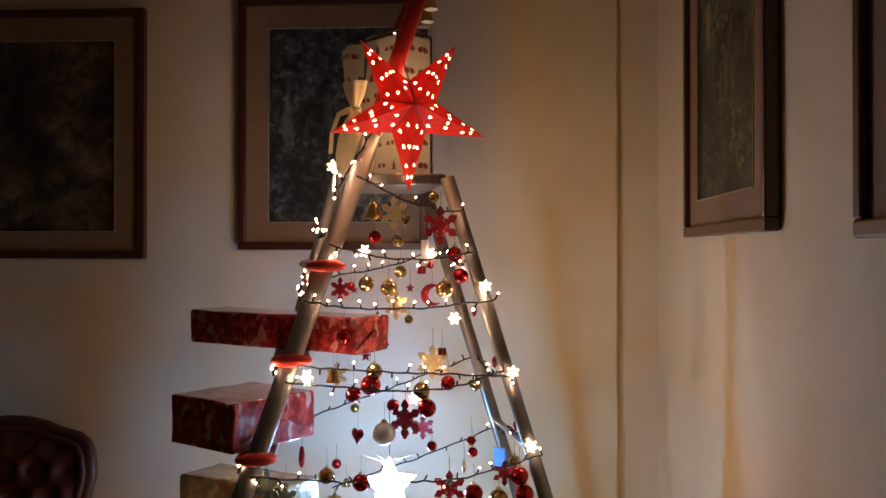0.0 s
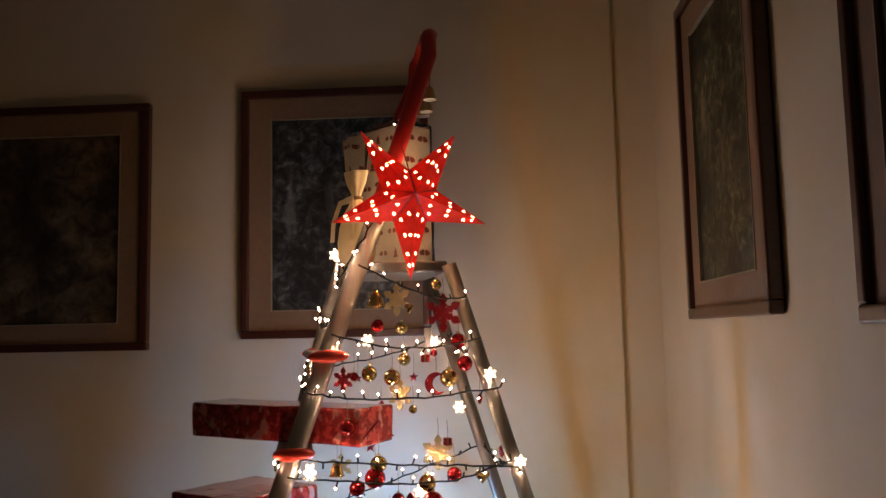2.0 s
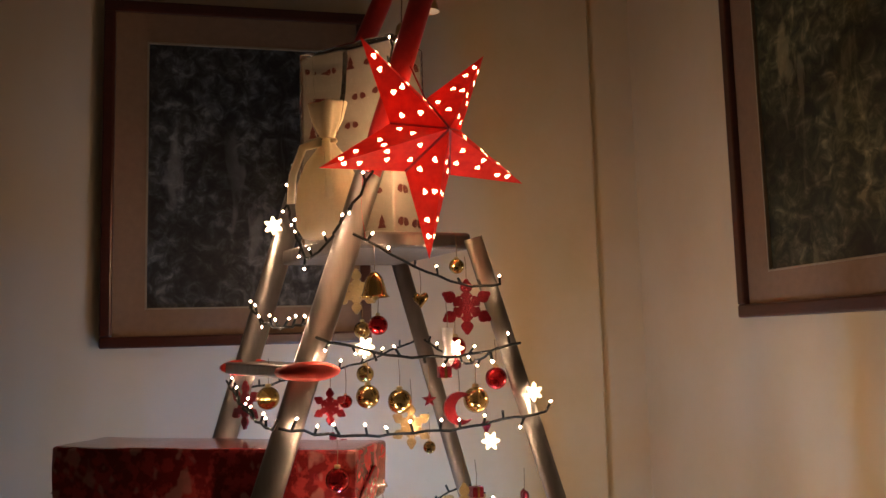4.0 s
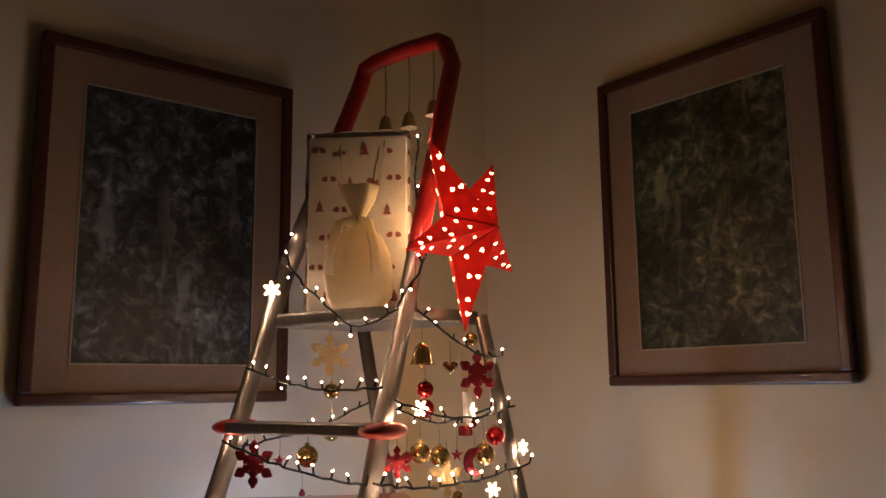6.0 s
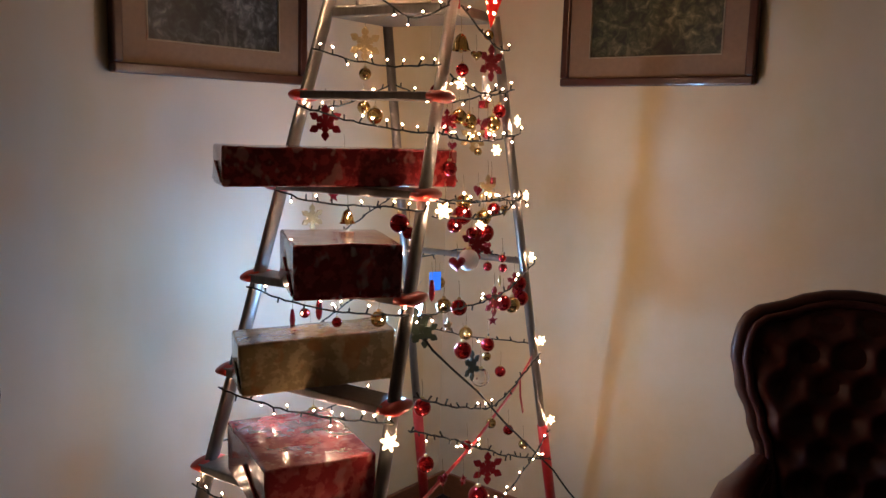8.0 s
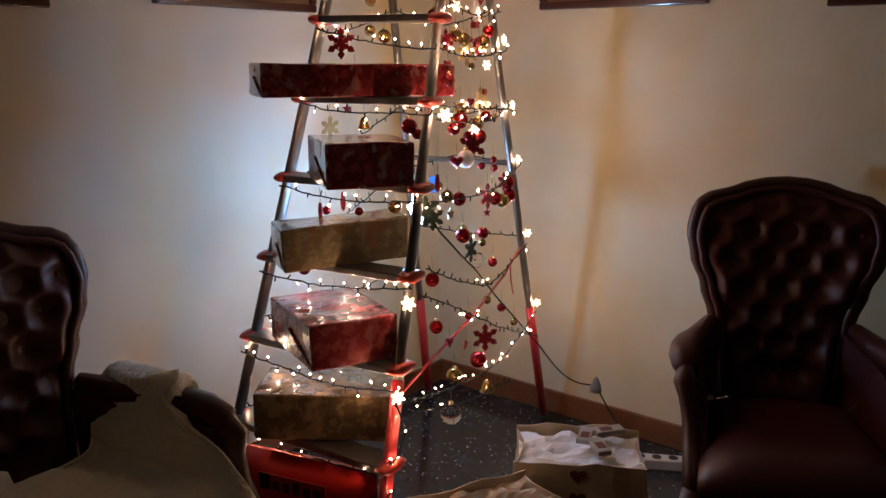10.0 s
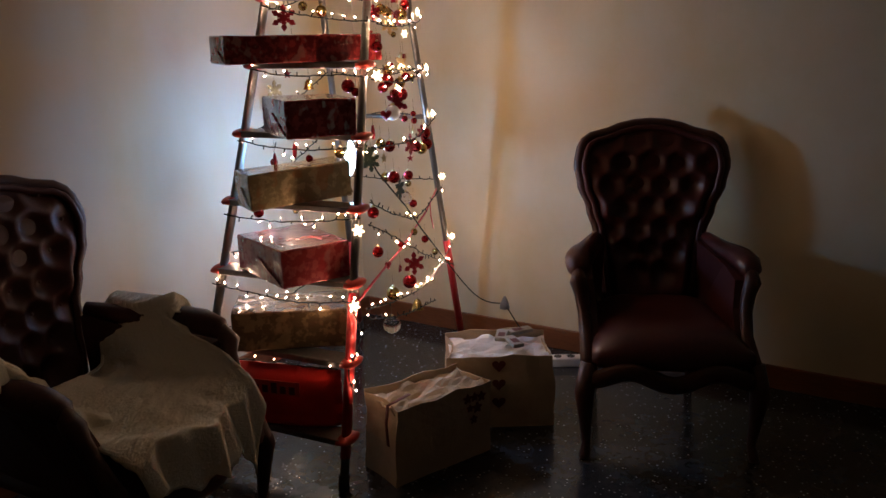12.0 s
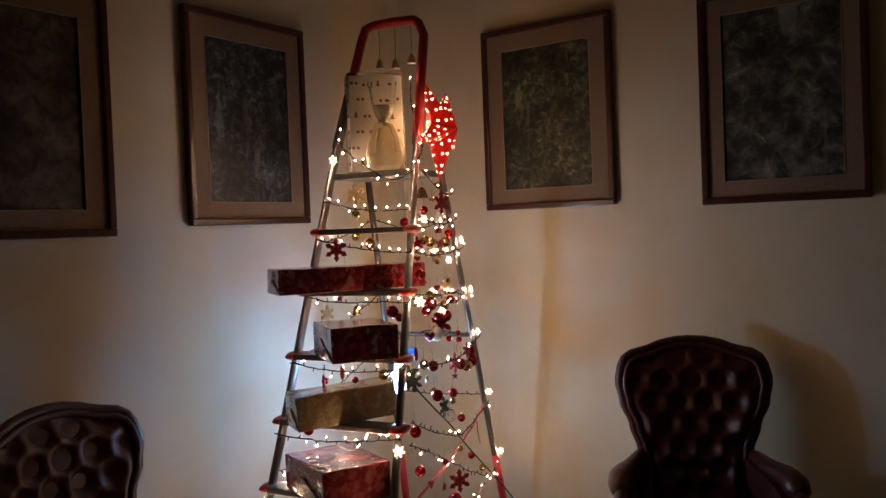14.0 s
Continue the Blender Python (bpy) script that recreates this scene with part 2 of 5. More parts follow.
M_FILM = film_mat()
M_LANTERN = lantern_paper()
M_HOLE = glow("lit_cutout", (1.0, 0.55, 0.25, 1), STAR_POWER)
M_CLEAR = film_mat()
M_CLEAR.name = "clear_glass_ball"
M_CLEAR.node_tree.nodes["Principled BSDF"].inputs["IOR"].default_value = 1.25

# ---- mesh helpers ----
def V(*a):
    return Vector(a)


def part(name, bm, mat, parent=None, label="", smooth=False):
    me = bpy.data.meshes.new(name)
    bmesh.ops.recalc_face_normals(bm, faces=bm.faces)
    for f in bm.faces:
        f.smooth = smooth
    bm.to_mesh(me)
    bm.free()
    me.materials.append(mat)
    ob = new(name, me)
    if parent is not None:
        ob.parent = parent
    if label:
        ob["label"] = label
    return ob


def thing(name, at=(0, 0, 0), label="", category="", group="", kind="", rz=0.0):
    ob = new(name)
    ob.empty_display_size = 0.05
    ob.matrix_basis = pose(*at, 0, 0, rz)
    return tagged(ob, label, category, group, kind)


def boxy(bm, lo, hi, bevel=0.0, m=None):
    r = bmesh.ops.create_cube(bm, size=1.0)
    vs = r["verts"]
    c = [(a + b) / 2 for a, b in zip(lo, hi)]
    s = [b - a for a, b in zip(lo, hi)]
    for v in vs:
        v.co = Vector([v.co[i] * s[i] + c[i] for i in range(3)])
    if bevel:
        es = list({e for v in vs for e in v.link_edges})
        out = bmesh.ops.bevel(bm, geom=es, offset=bevel, segments=2, affect="EDGES", profile=0.5)
        vs = list({v for f in out["faces"] for v in f.verts} | {v for v in vs if v.is_valid})
    if m is not None:
        bmesh.ops.transform(bm, matrix=m, verts=[v for v in vs if v.is_valid])
    return vs


def box(lo, hi, bevel=0.0, m=None):
    bm = bmesh.new()
    boxy(bm, lo, hi, bevel, m)
    return bm


def sweep(bm, pts, rx, ry=None, sides=10, up=(0, 0, 1), caps=True, closed=False):
    """An elliptic tube along pts; rx, ry may be lists."""
    ry = rx if ry is None else ry
    n = len(pts)
    rings = []
    for i, p in enumerate(pts):
        a = pts[(i - 1) % n] if (closed or i > 0) else p
        b = pts[(i + 1) % n] if (closed or i < n - 1) else p
        d = (Vector(b) - Vector(a)).normalized()
        u = Vector(up)
        if abs(d.dot(u)) > 0.95:
            u = Vector((1, 0, 0)) if abs(d.x) < 0.9 else Vector((0, 1, 0))
        s = d.cross(u).normalized()
        w = s.cross(d).normalized()
        x = rx[i] if isinstance(rx, (list, tuple)) else rx
        y = ry[i] if isinstance(ry, (list, tuple)) else ry
        rings.append([bm.verts.new(Vector(p) + s * (x * math.cos(k * math.tau / sides)) + w * (y * math.sin(k * math.tau / sides))) for k in range(sides)])
    for i in range(n if closed else n - 1):
        r0, r1 = rings[i], rings[(i + 1) % n]
        for k in range(sides):
            bm.faces.new((r0[k], r0[(k + 1) % sides], r1[(k + 1) % sides], r1[k]))
    if caps and not closed:
        bm.faces.new(rings[0][::-1])
        bm.faces.new(rings[-1])
    return bm


def lathe(bm, prof, sides=16, m=None):
    """prof: (radius, z) from bottom to top."""
    rings, made = [], []
    for r, z in prof:
        if r < 1e-6:
            ring = [bm.verts.new((0, 0, z))]
        else:
            ring = [bm.verts.new((r * math.cos(k * math.tau / sides), r * math.sin(k * math.tau / sides), z)) for k in range(sides)]
        rings.append(ring)
        made += ring
    for a, b in zip(rings, rings[1:]):
        for k in range(sides):
            k2 = (k + 1) % sides
            vs = [a[k % len(a)], a[k2 % len(a)], b[k2 % len(b)], b[k % len(b)]]
            vs = list(dict.fromkeys(vs))
            if len(vs) > 2:
                bm.faces.new(vs)
    if m is not None:
        bmesh.ops.transform(bm, matrix=m, verts=made)
    return bm


def extrude_outline(bm, pts, t, m=None):
    """A flat closed outline (x, z) with thickness t about y = 0."""
    a = [bm.verts.new((x, -t / 2, z)) for x, z in pts]
    b = [bm.verts.new((x, t / 2, z)) for x, z in pts]
    bm.faces.new(a)
    bm.faces.new(b[::-1])
    for i in range(len(pts)):
        j = (i + 1) % len(pts)
        bm.faces.new((a[j], a[i], b[i], b[j]))
    if m is not None:
        bmesh.ops.transform(bm, matrix=m, verts=a + b)
    return bm


# ---- the room ----
X0, Y0, H, W = -7.2, -7.0, 4.2, 0.03
tagged(part("floor", box((X0 - 0.2, Y0 - 0.2, FLOOR - 0.15), (0.3, 0.3, FLOOR)), M_FLOOR), "polished dark terrazzo floor with pale chips", "floor", kind="structure")
# the ceiling is out of view; its height is chosen to lessen bounce
tagged(part("ceiling", box((X0 - 0.2, Y0 - 0.2, H), (0.3, 0.3, H + 0.15)), M_CEIL), "unseen cream painted ceiling, its height set for bounced light", "ceiling", kind="structure")
# the north wall stops short of the corner, where a narrow strip lies a hand's width deeper
tagged(part("wall_north", box((X0 - 0.2, W, FLOOR), (-0.105, 0.30, H), 0.006), M_WALL), "cream plaster wall with yellowish stains", "wall", kind="structure")
tagged(part("wall_corner", box((-0.105, W + 0.022, FLOOR), (W, 0.30, H)), M_WALL), "narrow recessed plaster strip in the corner", "wall", kind="structure")
tagged(part("wall_east", box((W, Y0 - 0.2, FLOOR), (0.30, 0.30, H)), M_WALL), "cream plaster wall with yellowish stains", "wall", kind="structure")
# unseen walls closing the room, set far off to weaken the bounced light
tagged(part("unseen_wall_west", box((X0 - 0.2, Y0 - 0.2, FLOOR), (X0, W, H)), M_WALL), "unseen cream plaster wall, its distance set for bounced light", "wall", kind="structure")
tagged(part("unseen_wall_south", box((X0, Y0 - 0.2, FLOOR), (W, Y0, H)), M_WALL), "unseen cream plaster wall, its distance set for bounced light", "wall", kind="structure")


def skirting(name, lo, hi):
    bm = bmesh.new()
    boxy(bm, lo, hi, 0.004)
    tagged(part(name, bm, M_SKIRT), "varnished reddish-brown wooden skirting board", "skirting", kind="structure")


skirting("baseboard_north", (X0, W - 0.018, FLOOR), (W - 0.001, W - 0.001, FLOOR + 0.10))
skirting("baseboard_east", (W - 0.018, Y0, FLOOR), (W - 0.001, W - 0.020, FLOOR + 0.10))


# ---- framed pictures ----
def picture(m, w, h, mat_side, mat_bottom, art, label):
    """A framed picture in the plane y = 0 of m, facing -y, centre at the origin."""
    root = thing("framed_picture", label=label, category="picture", group="framed pictures on the walls")
    root.matrix_basis = m
    fw, d = 0.028, 0.034
    for name, lo, hi in (("frame_rail", (-w / 2, -d, h / 2 - fw), (w / 2, 0, h / 2)), ("frame_rail", (-w / 2, -d, -h / 2), (w / 2, 0, -h / 2 + fw)),
                         ("frame_stile", (-w / 2, -d, -h / 2 + fw), (-w / 2 + fw, 0, h / 2 - fw)), ("frame_stile", (w / 2 - fw, -d, -h / 2 + fw), (w / 2, 0, h / 2 - fw))):
        part(name, box(lo, hi, 0.005), M_FRAME, root)
    iw, ih = w / 2 - fw, h / 2 - fw
    ax, az0, az1 = w / 2 - mat_side, -h / 2 + mat_bottom, h / 2 - mat_side
    for lo, hi in (((-iw, -0.020, az1), (iw, -0.010, ih)), ((-iw, -0.020, -ih), (iw, -0.010, az0)), ((-iw, -0.020, az0), (-ax, -0.010, az1)), ((ax, -0.020, az0), (iw, -0.010, az1))):
        part("mount_strip", box(lo, hi), M_MAT, root, "rosy beige card mount")
    s = 0.004
    art_ob = part("artwork", box((-ax + s, -0.014, az0 + s), (ax - s, -0.006, az1 - s)), art, root, "dark woodland scene in muted colours")
    for lo, hi in (((-ax, -0.022, az0), (ax, -0.012, az0 + s)), ((-ax, -0.022, az1 - s), (ax, -0.012, az1)), ((-ax, -0.022, az0 + s), (-ax + s, -0.012, az1 - s)), ((ax - s, -0.022, az0 + s), (ax, -0.012, az1 - s))):
        part("slip", box(lo, hi), M_SLIP, art_ob, "thin pale gilt slip")
    part("backing", box((-iw, -0.004, -ih), (iw, -0.001, ih)), M_FRAME, root)
    return root


ART1 = painting("art_brown", (0.03, 0.02, 0.012), (0.07, 0.05, 0.03), (0.10, 0.07, 0.04), (0.14, 0.10, 0.06), 9, (3, 1, 2))
ART2 = painting("art_grey_green", (0.010, 0.012, 0.013), (0.038, 0.042, 0.040), (0.08, 0.092, 0.094), (0.18, 0.19, 0.185), 14, (0, 5, 1))
ART3 = painting("art_olive", (0.010, 0.012, 0.008), (0.045, 0.05, 0.022), (0.09, 0.088, 0.048), (0.20, 0.18, 0.10), 14, (7, 2, 4))
ART4 = painting("art_lake", (0.02, 0.022, 0.018), (0.075, 0.075, 0.05), (0.13, 0.125, 0.10), (0.24, 0.235, 0.20), 8, (1, 9, 6))
picture(pose(-2.081, W - 0.001, 2.09), 0.704, 0.868, 0.106, 0.092, ART1, "large framed dark brown picture with a wide mount")
picture(pose(-1.074, W - 0.001, 2.119), 0.654, 0.866, 0.102, 0.092, ART2, "framed grey-green woodland picture in a mahogany frame")
picture(pose(W - 0.001, -0.814, 2.153, 0, 0, -90), 0.676, 0.872, 0.105, 0.093, ART3, "framed olive woodland picture in a mahogany frame")
picture(pose(W - 0.001, -1.864, 2.13, 0, 0, -90), 0.64, 0.87, 0.09, 0.09, ART4, "framed picture of a pale lake among trees")

# ---- the step ladder ----
def front_right(z):
    return V(-1.508 + 0.337 * z, -0.940 + 0.128 * z, z)


def front_left(z):
    return V(-1.545 + 0.298 * z, -0.287 - 0.040 * z, z)


def rear_right(z):
    return V(-0.075 - 0.307 * z, -0.614 - 0.027 * z, z)


def rear_left(z):
    return V(-0.176 - 0.298 * z, -0.064 - 0.146 * z, z)


TOP = 8 * STEP
TREADS = (0.205, 0.445, 0.695, 0.935, 1.172, 1.41, 1.645)
ladder = thing("step_ladder", (0, 0, 0), "tall aluminium step ladder with red taped hoop, dressed as a tree", "ladder")


def rail(f, z0, z1, name):
    bm = bmesh.new()
    sweep(bm, [f(z0), f((z0 + z1) / 2), f(z1)], 0.013, 0.025 if name == "front_rail" else 0.019, 14, up=(1, 0.3, 0))
    return part(name, bm, M_STEEL, ladder, smooth=True)


for f, n in ((front_right, "front_rail"), (front_left, "front_rail"), (rear_right, "rear_rail"), (rear_left, "rear_rail")):
    r_ = rail(f, FLOOR + 0.03, TOP + (0.12 if n == "front_rail" else -0.01), n)
    bm = bmesh.new()
    sweep(bm, [f(FLOOR), f(FLOOR + 0.05)], 0.018, 0.029, 14, up=(1, 0.3, 0))
    part("rubber_foot", bm, M_FOOT, r_, "black rubber foot", smooth=True)
for f, z0, z1 in ((rear_right, FLOOR + 0.05, 0.59), (front_right, FLOOR + 0.1, 0.66), (rear_left, FLOOR + 0.05, 0.55)):
    bm = bmesh.new()
    sweep(bm, [f(z0), f(z1)], 0.0155, 0.0275, 14, up=(1, 0.3, 0))
    part("ribbon_wrap", bm, M_RED_TAPE, ladder, "red ribbon wound round the rail", smooth=True)
for tread_z in TREADS:
    a, b = front_right(tread_z), front_left(tread_z)
    d = (b - a).normalized()
    w = V(-d.y, d.x, 0)
    m = Matrix((( d.x, w.x, 0, (a.x + b.x) / 2), (d.y, w.y, 0, (a.y + b.y) / 2), (0, 0, 1, tread_z), (0, 0, 0, 1)))
    L = (b - a).length / 2
    tread_ob = part("tread", box((-L + 0.0, -0.045, -0.014), (L - 0.0, 0.045, 0.008), 0.004, m), M_STEEL, ladder)
    for s in (-1, 1):
        bm = bmesh.new()
        sweep(bm, [m @ V(s * (L - 0.012), 0, -0.003), m @ V(s * (L + 0.022), 0, -0.003), m @ V(s * (L + 0.030), 0, -0.003)], [0.052, 0.050, 0.036], [0.017, 0.016, 0.010], 18)
        part("tread_cap", bm, M_RED_CAP, tread_ob, "red rounded plastic tread end", smooth=True)
a, b, c, e = front_right(TOP), front_left(TOP), rear_left(TOP), rear_right(TOP)
bm = bmesh.new()
pts = [a, b, c, e]
lo = [bm.verts.new(p + V(0, 0, -0.03)) for p in pts]
hi = [bm.verts.new(p) for p in pts]
bm.faces.new(lo[::-1])
bm.faces.new(hi)
for i in range(4):
    j = (i + 1) % 4
    bm.faces.new((lo[i], lo[j], hi[j], hi[i]))
bmesh.ops.bevel(bm, geom=list(bm.edges), offset=0.006, segments=2, affect="EDGES", profile=0.5)
part("platform", bm, M_STEEL, ladder, "top platform of the ladder")
for z in (1.165,):
    bm = bmesh.new()
    sweep(bm, [rear_right(z), rear_left(z)], 0.010, 0.010, 10)
    part("rear_stretcher", bm, M_STEEL, ladder, smooth=True)
# the hoop above the platform, wound with red tape
ra, la = front_right(TOP + 0.10), front_left(TOP + 0.10)
rt, lt = V(-0.684, -0.632, 2.47), V(-0.745, -0.352, 2.475)
hoop = [ra, ra.lerp(rt, 0.5), rt.lerp(ra, 0.06), rt + V(-0.012, 0.02, 0.025), rt.lerp(lt, 0.16) + V(0, 0, 0.04), rt.lerp(lt, 0.5) + V(0, 0, 0.042),
        lt.lerp(rt, 0.16) + V(0, 0, 0.036), lt + V(-0.006, -0.02, 0.02), lt.lerp(la, 0.06), la.lerp(lt, 0.5), la]
bm = bmesh.new()
sweep(bm, hoop, 0.019, 0.022, 14, up=(1, 0.3, 0))
part("hoop", bm, M_RED_TAPE, ladder, "red taped handrail hoop", smooth=True)

bm = bmesh.new()
sweep(bm, [la, la.lerp(lt, 0.22), la.lerp(lt, 0.44)], 0.0205, 0.0235, 14, up=(1, 0.3, 0))
part("rail_sleeve", bm, M_STEEL, ladder, "bare steel sleeve below the tape", smooth=True)

# ---- wrapped presents on the treads ----
def present(front_r, front_l, depth, z0, z1, paper, label, tilt=0.0, name="wrapped_present"):
    """A box by its two front corners (x, y), its depth towards the wall, and its heights."""
    a, b = V(*front_r, 0), V(*front_l, 0)
    d = (b - a).normalized()
    w = V(d.y, -d.x, 0)
    if w.x < 0 and w.y < 0:
        w = -w
    root = thing(name, label=label, category="present", group="presents on the ladder")
    mid = (a + b) / 2 + w * depth / 2
    root.matrix_basis = Matrix(((d.x, w.x, 0, mid.x), (d.y, w.y, 0, mid.y), (0, 0, 1, z0), (0, 0, 0, 1))) @ pose(0, 0, 0, 0, tilt, 0)
    L, D, Hh = (b - a).length / 2, depth / 2, z1 - z0
    bm = bmesh.new()
    boxy(bm, (-L, -D, 0), (L, D, Hh), 0.006)
    bmesh.ops.subdivide_edges(bm, edges=[e for e in bm.edges if e.calc_length() > 0.05], cuts=5, use_grid_fill=True)
    for v in bm.verts:
        n = noise.noise_vector(v.co * 9 + mid * 7)
        v.co += n * 0.004
    part("wrapped_box", bm, paper, root)
    # folded paper ends
    for s in (-1, 1):
        bm = bmesh.new()
        x = s * (L + 0.0035)
        v = [bm.verts.new(p) for p in ((x, -D * 0.96, 0.01), (x, D * 0.96, 0.01), (x + s * 0.004, 0, Hh * 0.62))]
        bm.faces.new(v)
        v2 = [bm.verts.new(p) for p in ((x - s * 0.003, -D * 0.96, 0.01), (x - s * 0.003, D * 0.96, 0.01), (x, 0, Hh * 0.62))]
        bm.faces.new(v2[::-1])
        for i in range(3):
            bm.faces.new((v[i], v[(i + 1) % 3], v2[(i + 1) % 3], v2[i]))
        part("folded_end", bm, paper, root)
    return root


def tz(k):
    return TREADS[k - 1] + 0.009


present((-0.876, -0.734), (-1.398, -0.460), 0.15, tz(6), tz(6) + 0.093, M_PAPER1, "long flat present in red printed paper")
present((-1.165, -0.815), (-1.372, -0.68), 0.28, tz(5), tz(5) + 0.125, M_PAPER2, "square present in dark red printed paper")
present((-1.07, -0.715), (-1.40, -0.53), 0.15, tz(4) - 0.004, tz(4) + 0.122, M_PAPER3, "oblong present in olive and gold paper", 2.5)
present((-1.240, -0.815), (-1.478, -0.718), 0.34, tz(3), tz(3) + 0.128, M_PAPER4, "large present in rose red paper under clear film")
present((-1.270, -0.815), (-1.505, -0.495), 0.22, tz(2), tz(2) + 0.140, M_PAPER5, "large brown and gold box under clear film")

# ---- fairy lights wound round the ladder ----
RAILS = (front_right, rear_right, rear_left, front_left)
bm = bmesh.new()
bmesh.ops.create_icosphere(bm, subdivisions=1, radius=0.0017)
bulb_mesh = bpy.data.meshes.new("bulb")
bm.to_mesh(bulb_mesh)
bm.free()
bulb_mesh.materials.append(M_BULB)
rng = random.Random(7)


def light_line(name_label, path, bulbs=0.72, out=V(0, 0, 0)):
    """A length of the string along given points, with bulbs on short sockets."""
    root = thing("fairy_light_string", label=name_label, category="fairy lights", group="fairy light strings on the ladder")
    bm = bmesh.new()
    ext = [path[0] * 2 - path[1]] + list(path) + [path[-1] * 2 - path[-2]]
    pts = []
    for p0, p1, p2, p3 in zip(ext, ext[1:], ext[2:], ext[3:]):
        n = max(2, round((p2 - p1).length / 0.022))
        for j in range(n):
            t = j / n
            q = 0.5 * (2 * p1 + (p2 - p0) * t + (2 * p0 - 5 * p1 + 4 * p2 - p3) * t * t + (3 * p1 - p0 - 3 * p2 + p3) * t ** 3)
            pts.append(q + out + V(rng.uniform(-1, 1), rng.uniform(-1, 1), rng.uniform(-1, 1)) * 0.0025)
    pts.append(path[-1] + out)
    sweep(bm, pts, 0.0025, 0.0025, 5)
    for q in pts[1::2]:
        e = q + V(rng.uniform(-0.010, 0.010), rng.uniform(-0.010, 0.010), rng.choice((1, 1, 1, -1)) * rng.uniform(0.012, 0.020))
        sweep(bm, [q, q.lerp(e, 0.8)], 0.0022, 0.0026, 5)
        if rng.random() < bulbs:
            o = new("bulb", bulb_mesh)
            o.location, o.parent = e, root
    part("cable", bm, M_WIRE, root)


def across(rail_a, rail_b, *uz):
    """Points between two rails: u from the first to the second, at height z."""
    return [rail_a(z).lerp(rail_b(z), u) for u, z in uz]


WARM_STRING = "dark green fairy light string with lit warm white bulbs"
OUT = V(-0.028, -0.016, 0)
for uz in (((0.0, 2.06), (0.05, 2.00), (0.21, 1.947), (0.57, 1.866), (0.76, 1.834), (1.0, 1.868)),
           ((0.0, 1.762), (0.38, 1.729), (0.72, 1.714), (1.0, 1.72)),
           ((0.0, 1.615), (0.38, 1.581), (0.70, 1.561), (1.02, 1.554)),
           ((-0.03, 1.398), (0.28, 1.373), (0.67, 1.374), (1.03, 1.373)),
           ((-0.04, 1.146), (0.3, 1.125), (0.68, 1.123), (1.03, 1.14)),
           ((-0.05, 0.886), (0.37, 0.877), (0.68, 0.888), (1.03, 0.907)),
           ((-0.06, 0.645), (0.27, 0.629), (0.62, 0.618), (1.02, 0.643)),
           ((0.16, 0.400), (0.34, 0.405), (0.62, 0.412), (0.93, 0.423))):
    light_line(WARM_STRING, across(front_left, front_right, *uz), 0.85 if uz[0][1] > 1.5 else 0.75 if uz[0][1] > 0.7 else 0.95, OUT)
OUT = V(0.004, -0.028, 0)
for uz in (((0.0, 1.871), (0.39, 1.824), (0.77, 1.783), (1.04, 1.784)),
           ((-0.02, 1.695), (0.33, 1.666), (0.64, 1.658), (1.04, 1.678)),
           ((-0.05, 1.557), (0.24, 1.535), (0.62, 1.536), (1.05, 1.555)),
           ((0.03, 1.396), (0.47, 1.376), (1.04, 1.360)),
           ((0.01, 1.357), (0.45, 1.331), (0.72, 1.335), (0.98, 1.373)),
           ((0.0, 1.132), (0.38, 1.108), (0.71, 1.108), (1.03, 1.157)),
           ((0.05, 0.945), (0.39, 0.838), (0.62, 0.794), (0.99, 0.860)),
           ((0.04, 0.876), (0.3, 0.784), (0.64, 0.626), (0.98, 0.466)),
           ((0.05, 0.596), (0.35, 0.530), (0.66, 0.500), (1.0, 0.573)),
           ((0.08, 0.55), (0.40, 0.455), (0.72, 0.39))):
    light_line(WARM_STRING, across(front_right, rear_right, *uz), 0.85 if uz[0][1] > 1.5 else 0.55 if uz[0][1] > 1.0 else 0.30, OUT)
# the two far sides; the two lowest left lengths are added to brighten wall and throw
for uz in (((0.05, 1.60), (0.5, 1.63), (0.98, 1.69)), ((0.1, 1.16), (0.57, 1.273), (0.97, 1.355)), ((0.3, 0.96), (0.64, 1.046), (0.98, 1.136)), ((0.02, 0.74), (0.35, 0.70), (0.7, 0.71)), ((0.02, 0.46), (0.3, 0.43), (0.6, 0.45))):
    light_line(WARM_STRING, across(front_left, rear_left, *uz), 0.8 if uz[0][1] > 1.5 else 0.30)
for uz in (((0.02, 1.68), (0.5, 1.64), (0.98, 1.69)), ((0.02, 1.37), (0.5, 1.33), (0.98, 1.355)), ((0.0, 1.165), (0.5, 1.18), (1.0, 1.12)), ((0.02, 0.885), (0.5, 0.875), (0.98, 0.885))):
    light_line(WARM_STRING, across(rear_right, rear_left, *uz), 0.8 if uz[0][1] > 1.5 else 0.30)
light_line("fairy light string wound up the hoop behind the star",
           [front_right(2.26) + V(-0.03, 0.03, 0), front_right(2.14) + V(-0.02, 0.025, 0), front_right(1.98) + V(0.0, -0.03, 0), front_right(1.87) + V(-0.03, -0.012, 0)])
light_line("fairy light string down the taped front rail", [front_right(0.62) + V(-0.03, -0.02, 0), front_right(0.52) + V(0.012, -0.035, 0), front_right(0.42) + V(-0.035, -0.02, 0), front_right(0.34) + V(0.01, -0.03, 0)])


# ---- lit frosted flowers along the strings ----
def flower_outline(r, petals, deep, n=6):
    pts = []
    for k in range(petals * n):
        t = k * math.tau / (petals * n)
        pts.append(((r * (1 - deep * (0.5 - 0.5 * math.cos(petals * t)))) * math.sin(t), (r * (1 - deep * (0.5 - 0.5 * math.cos(petals * t)))) * math.cos(t)))
    return pts


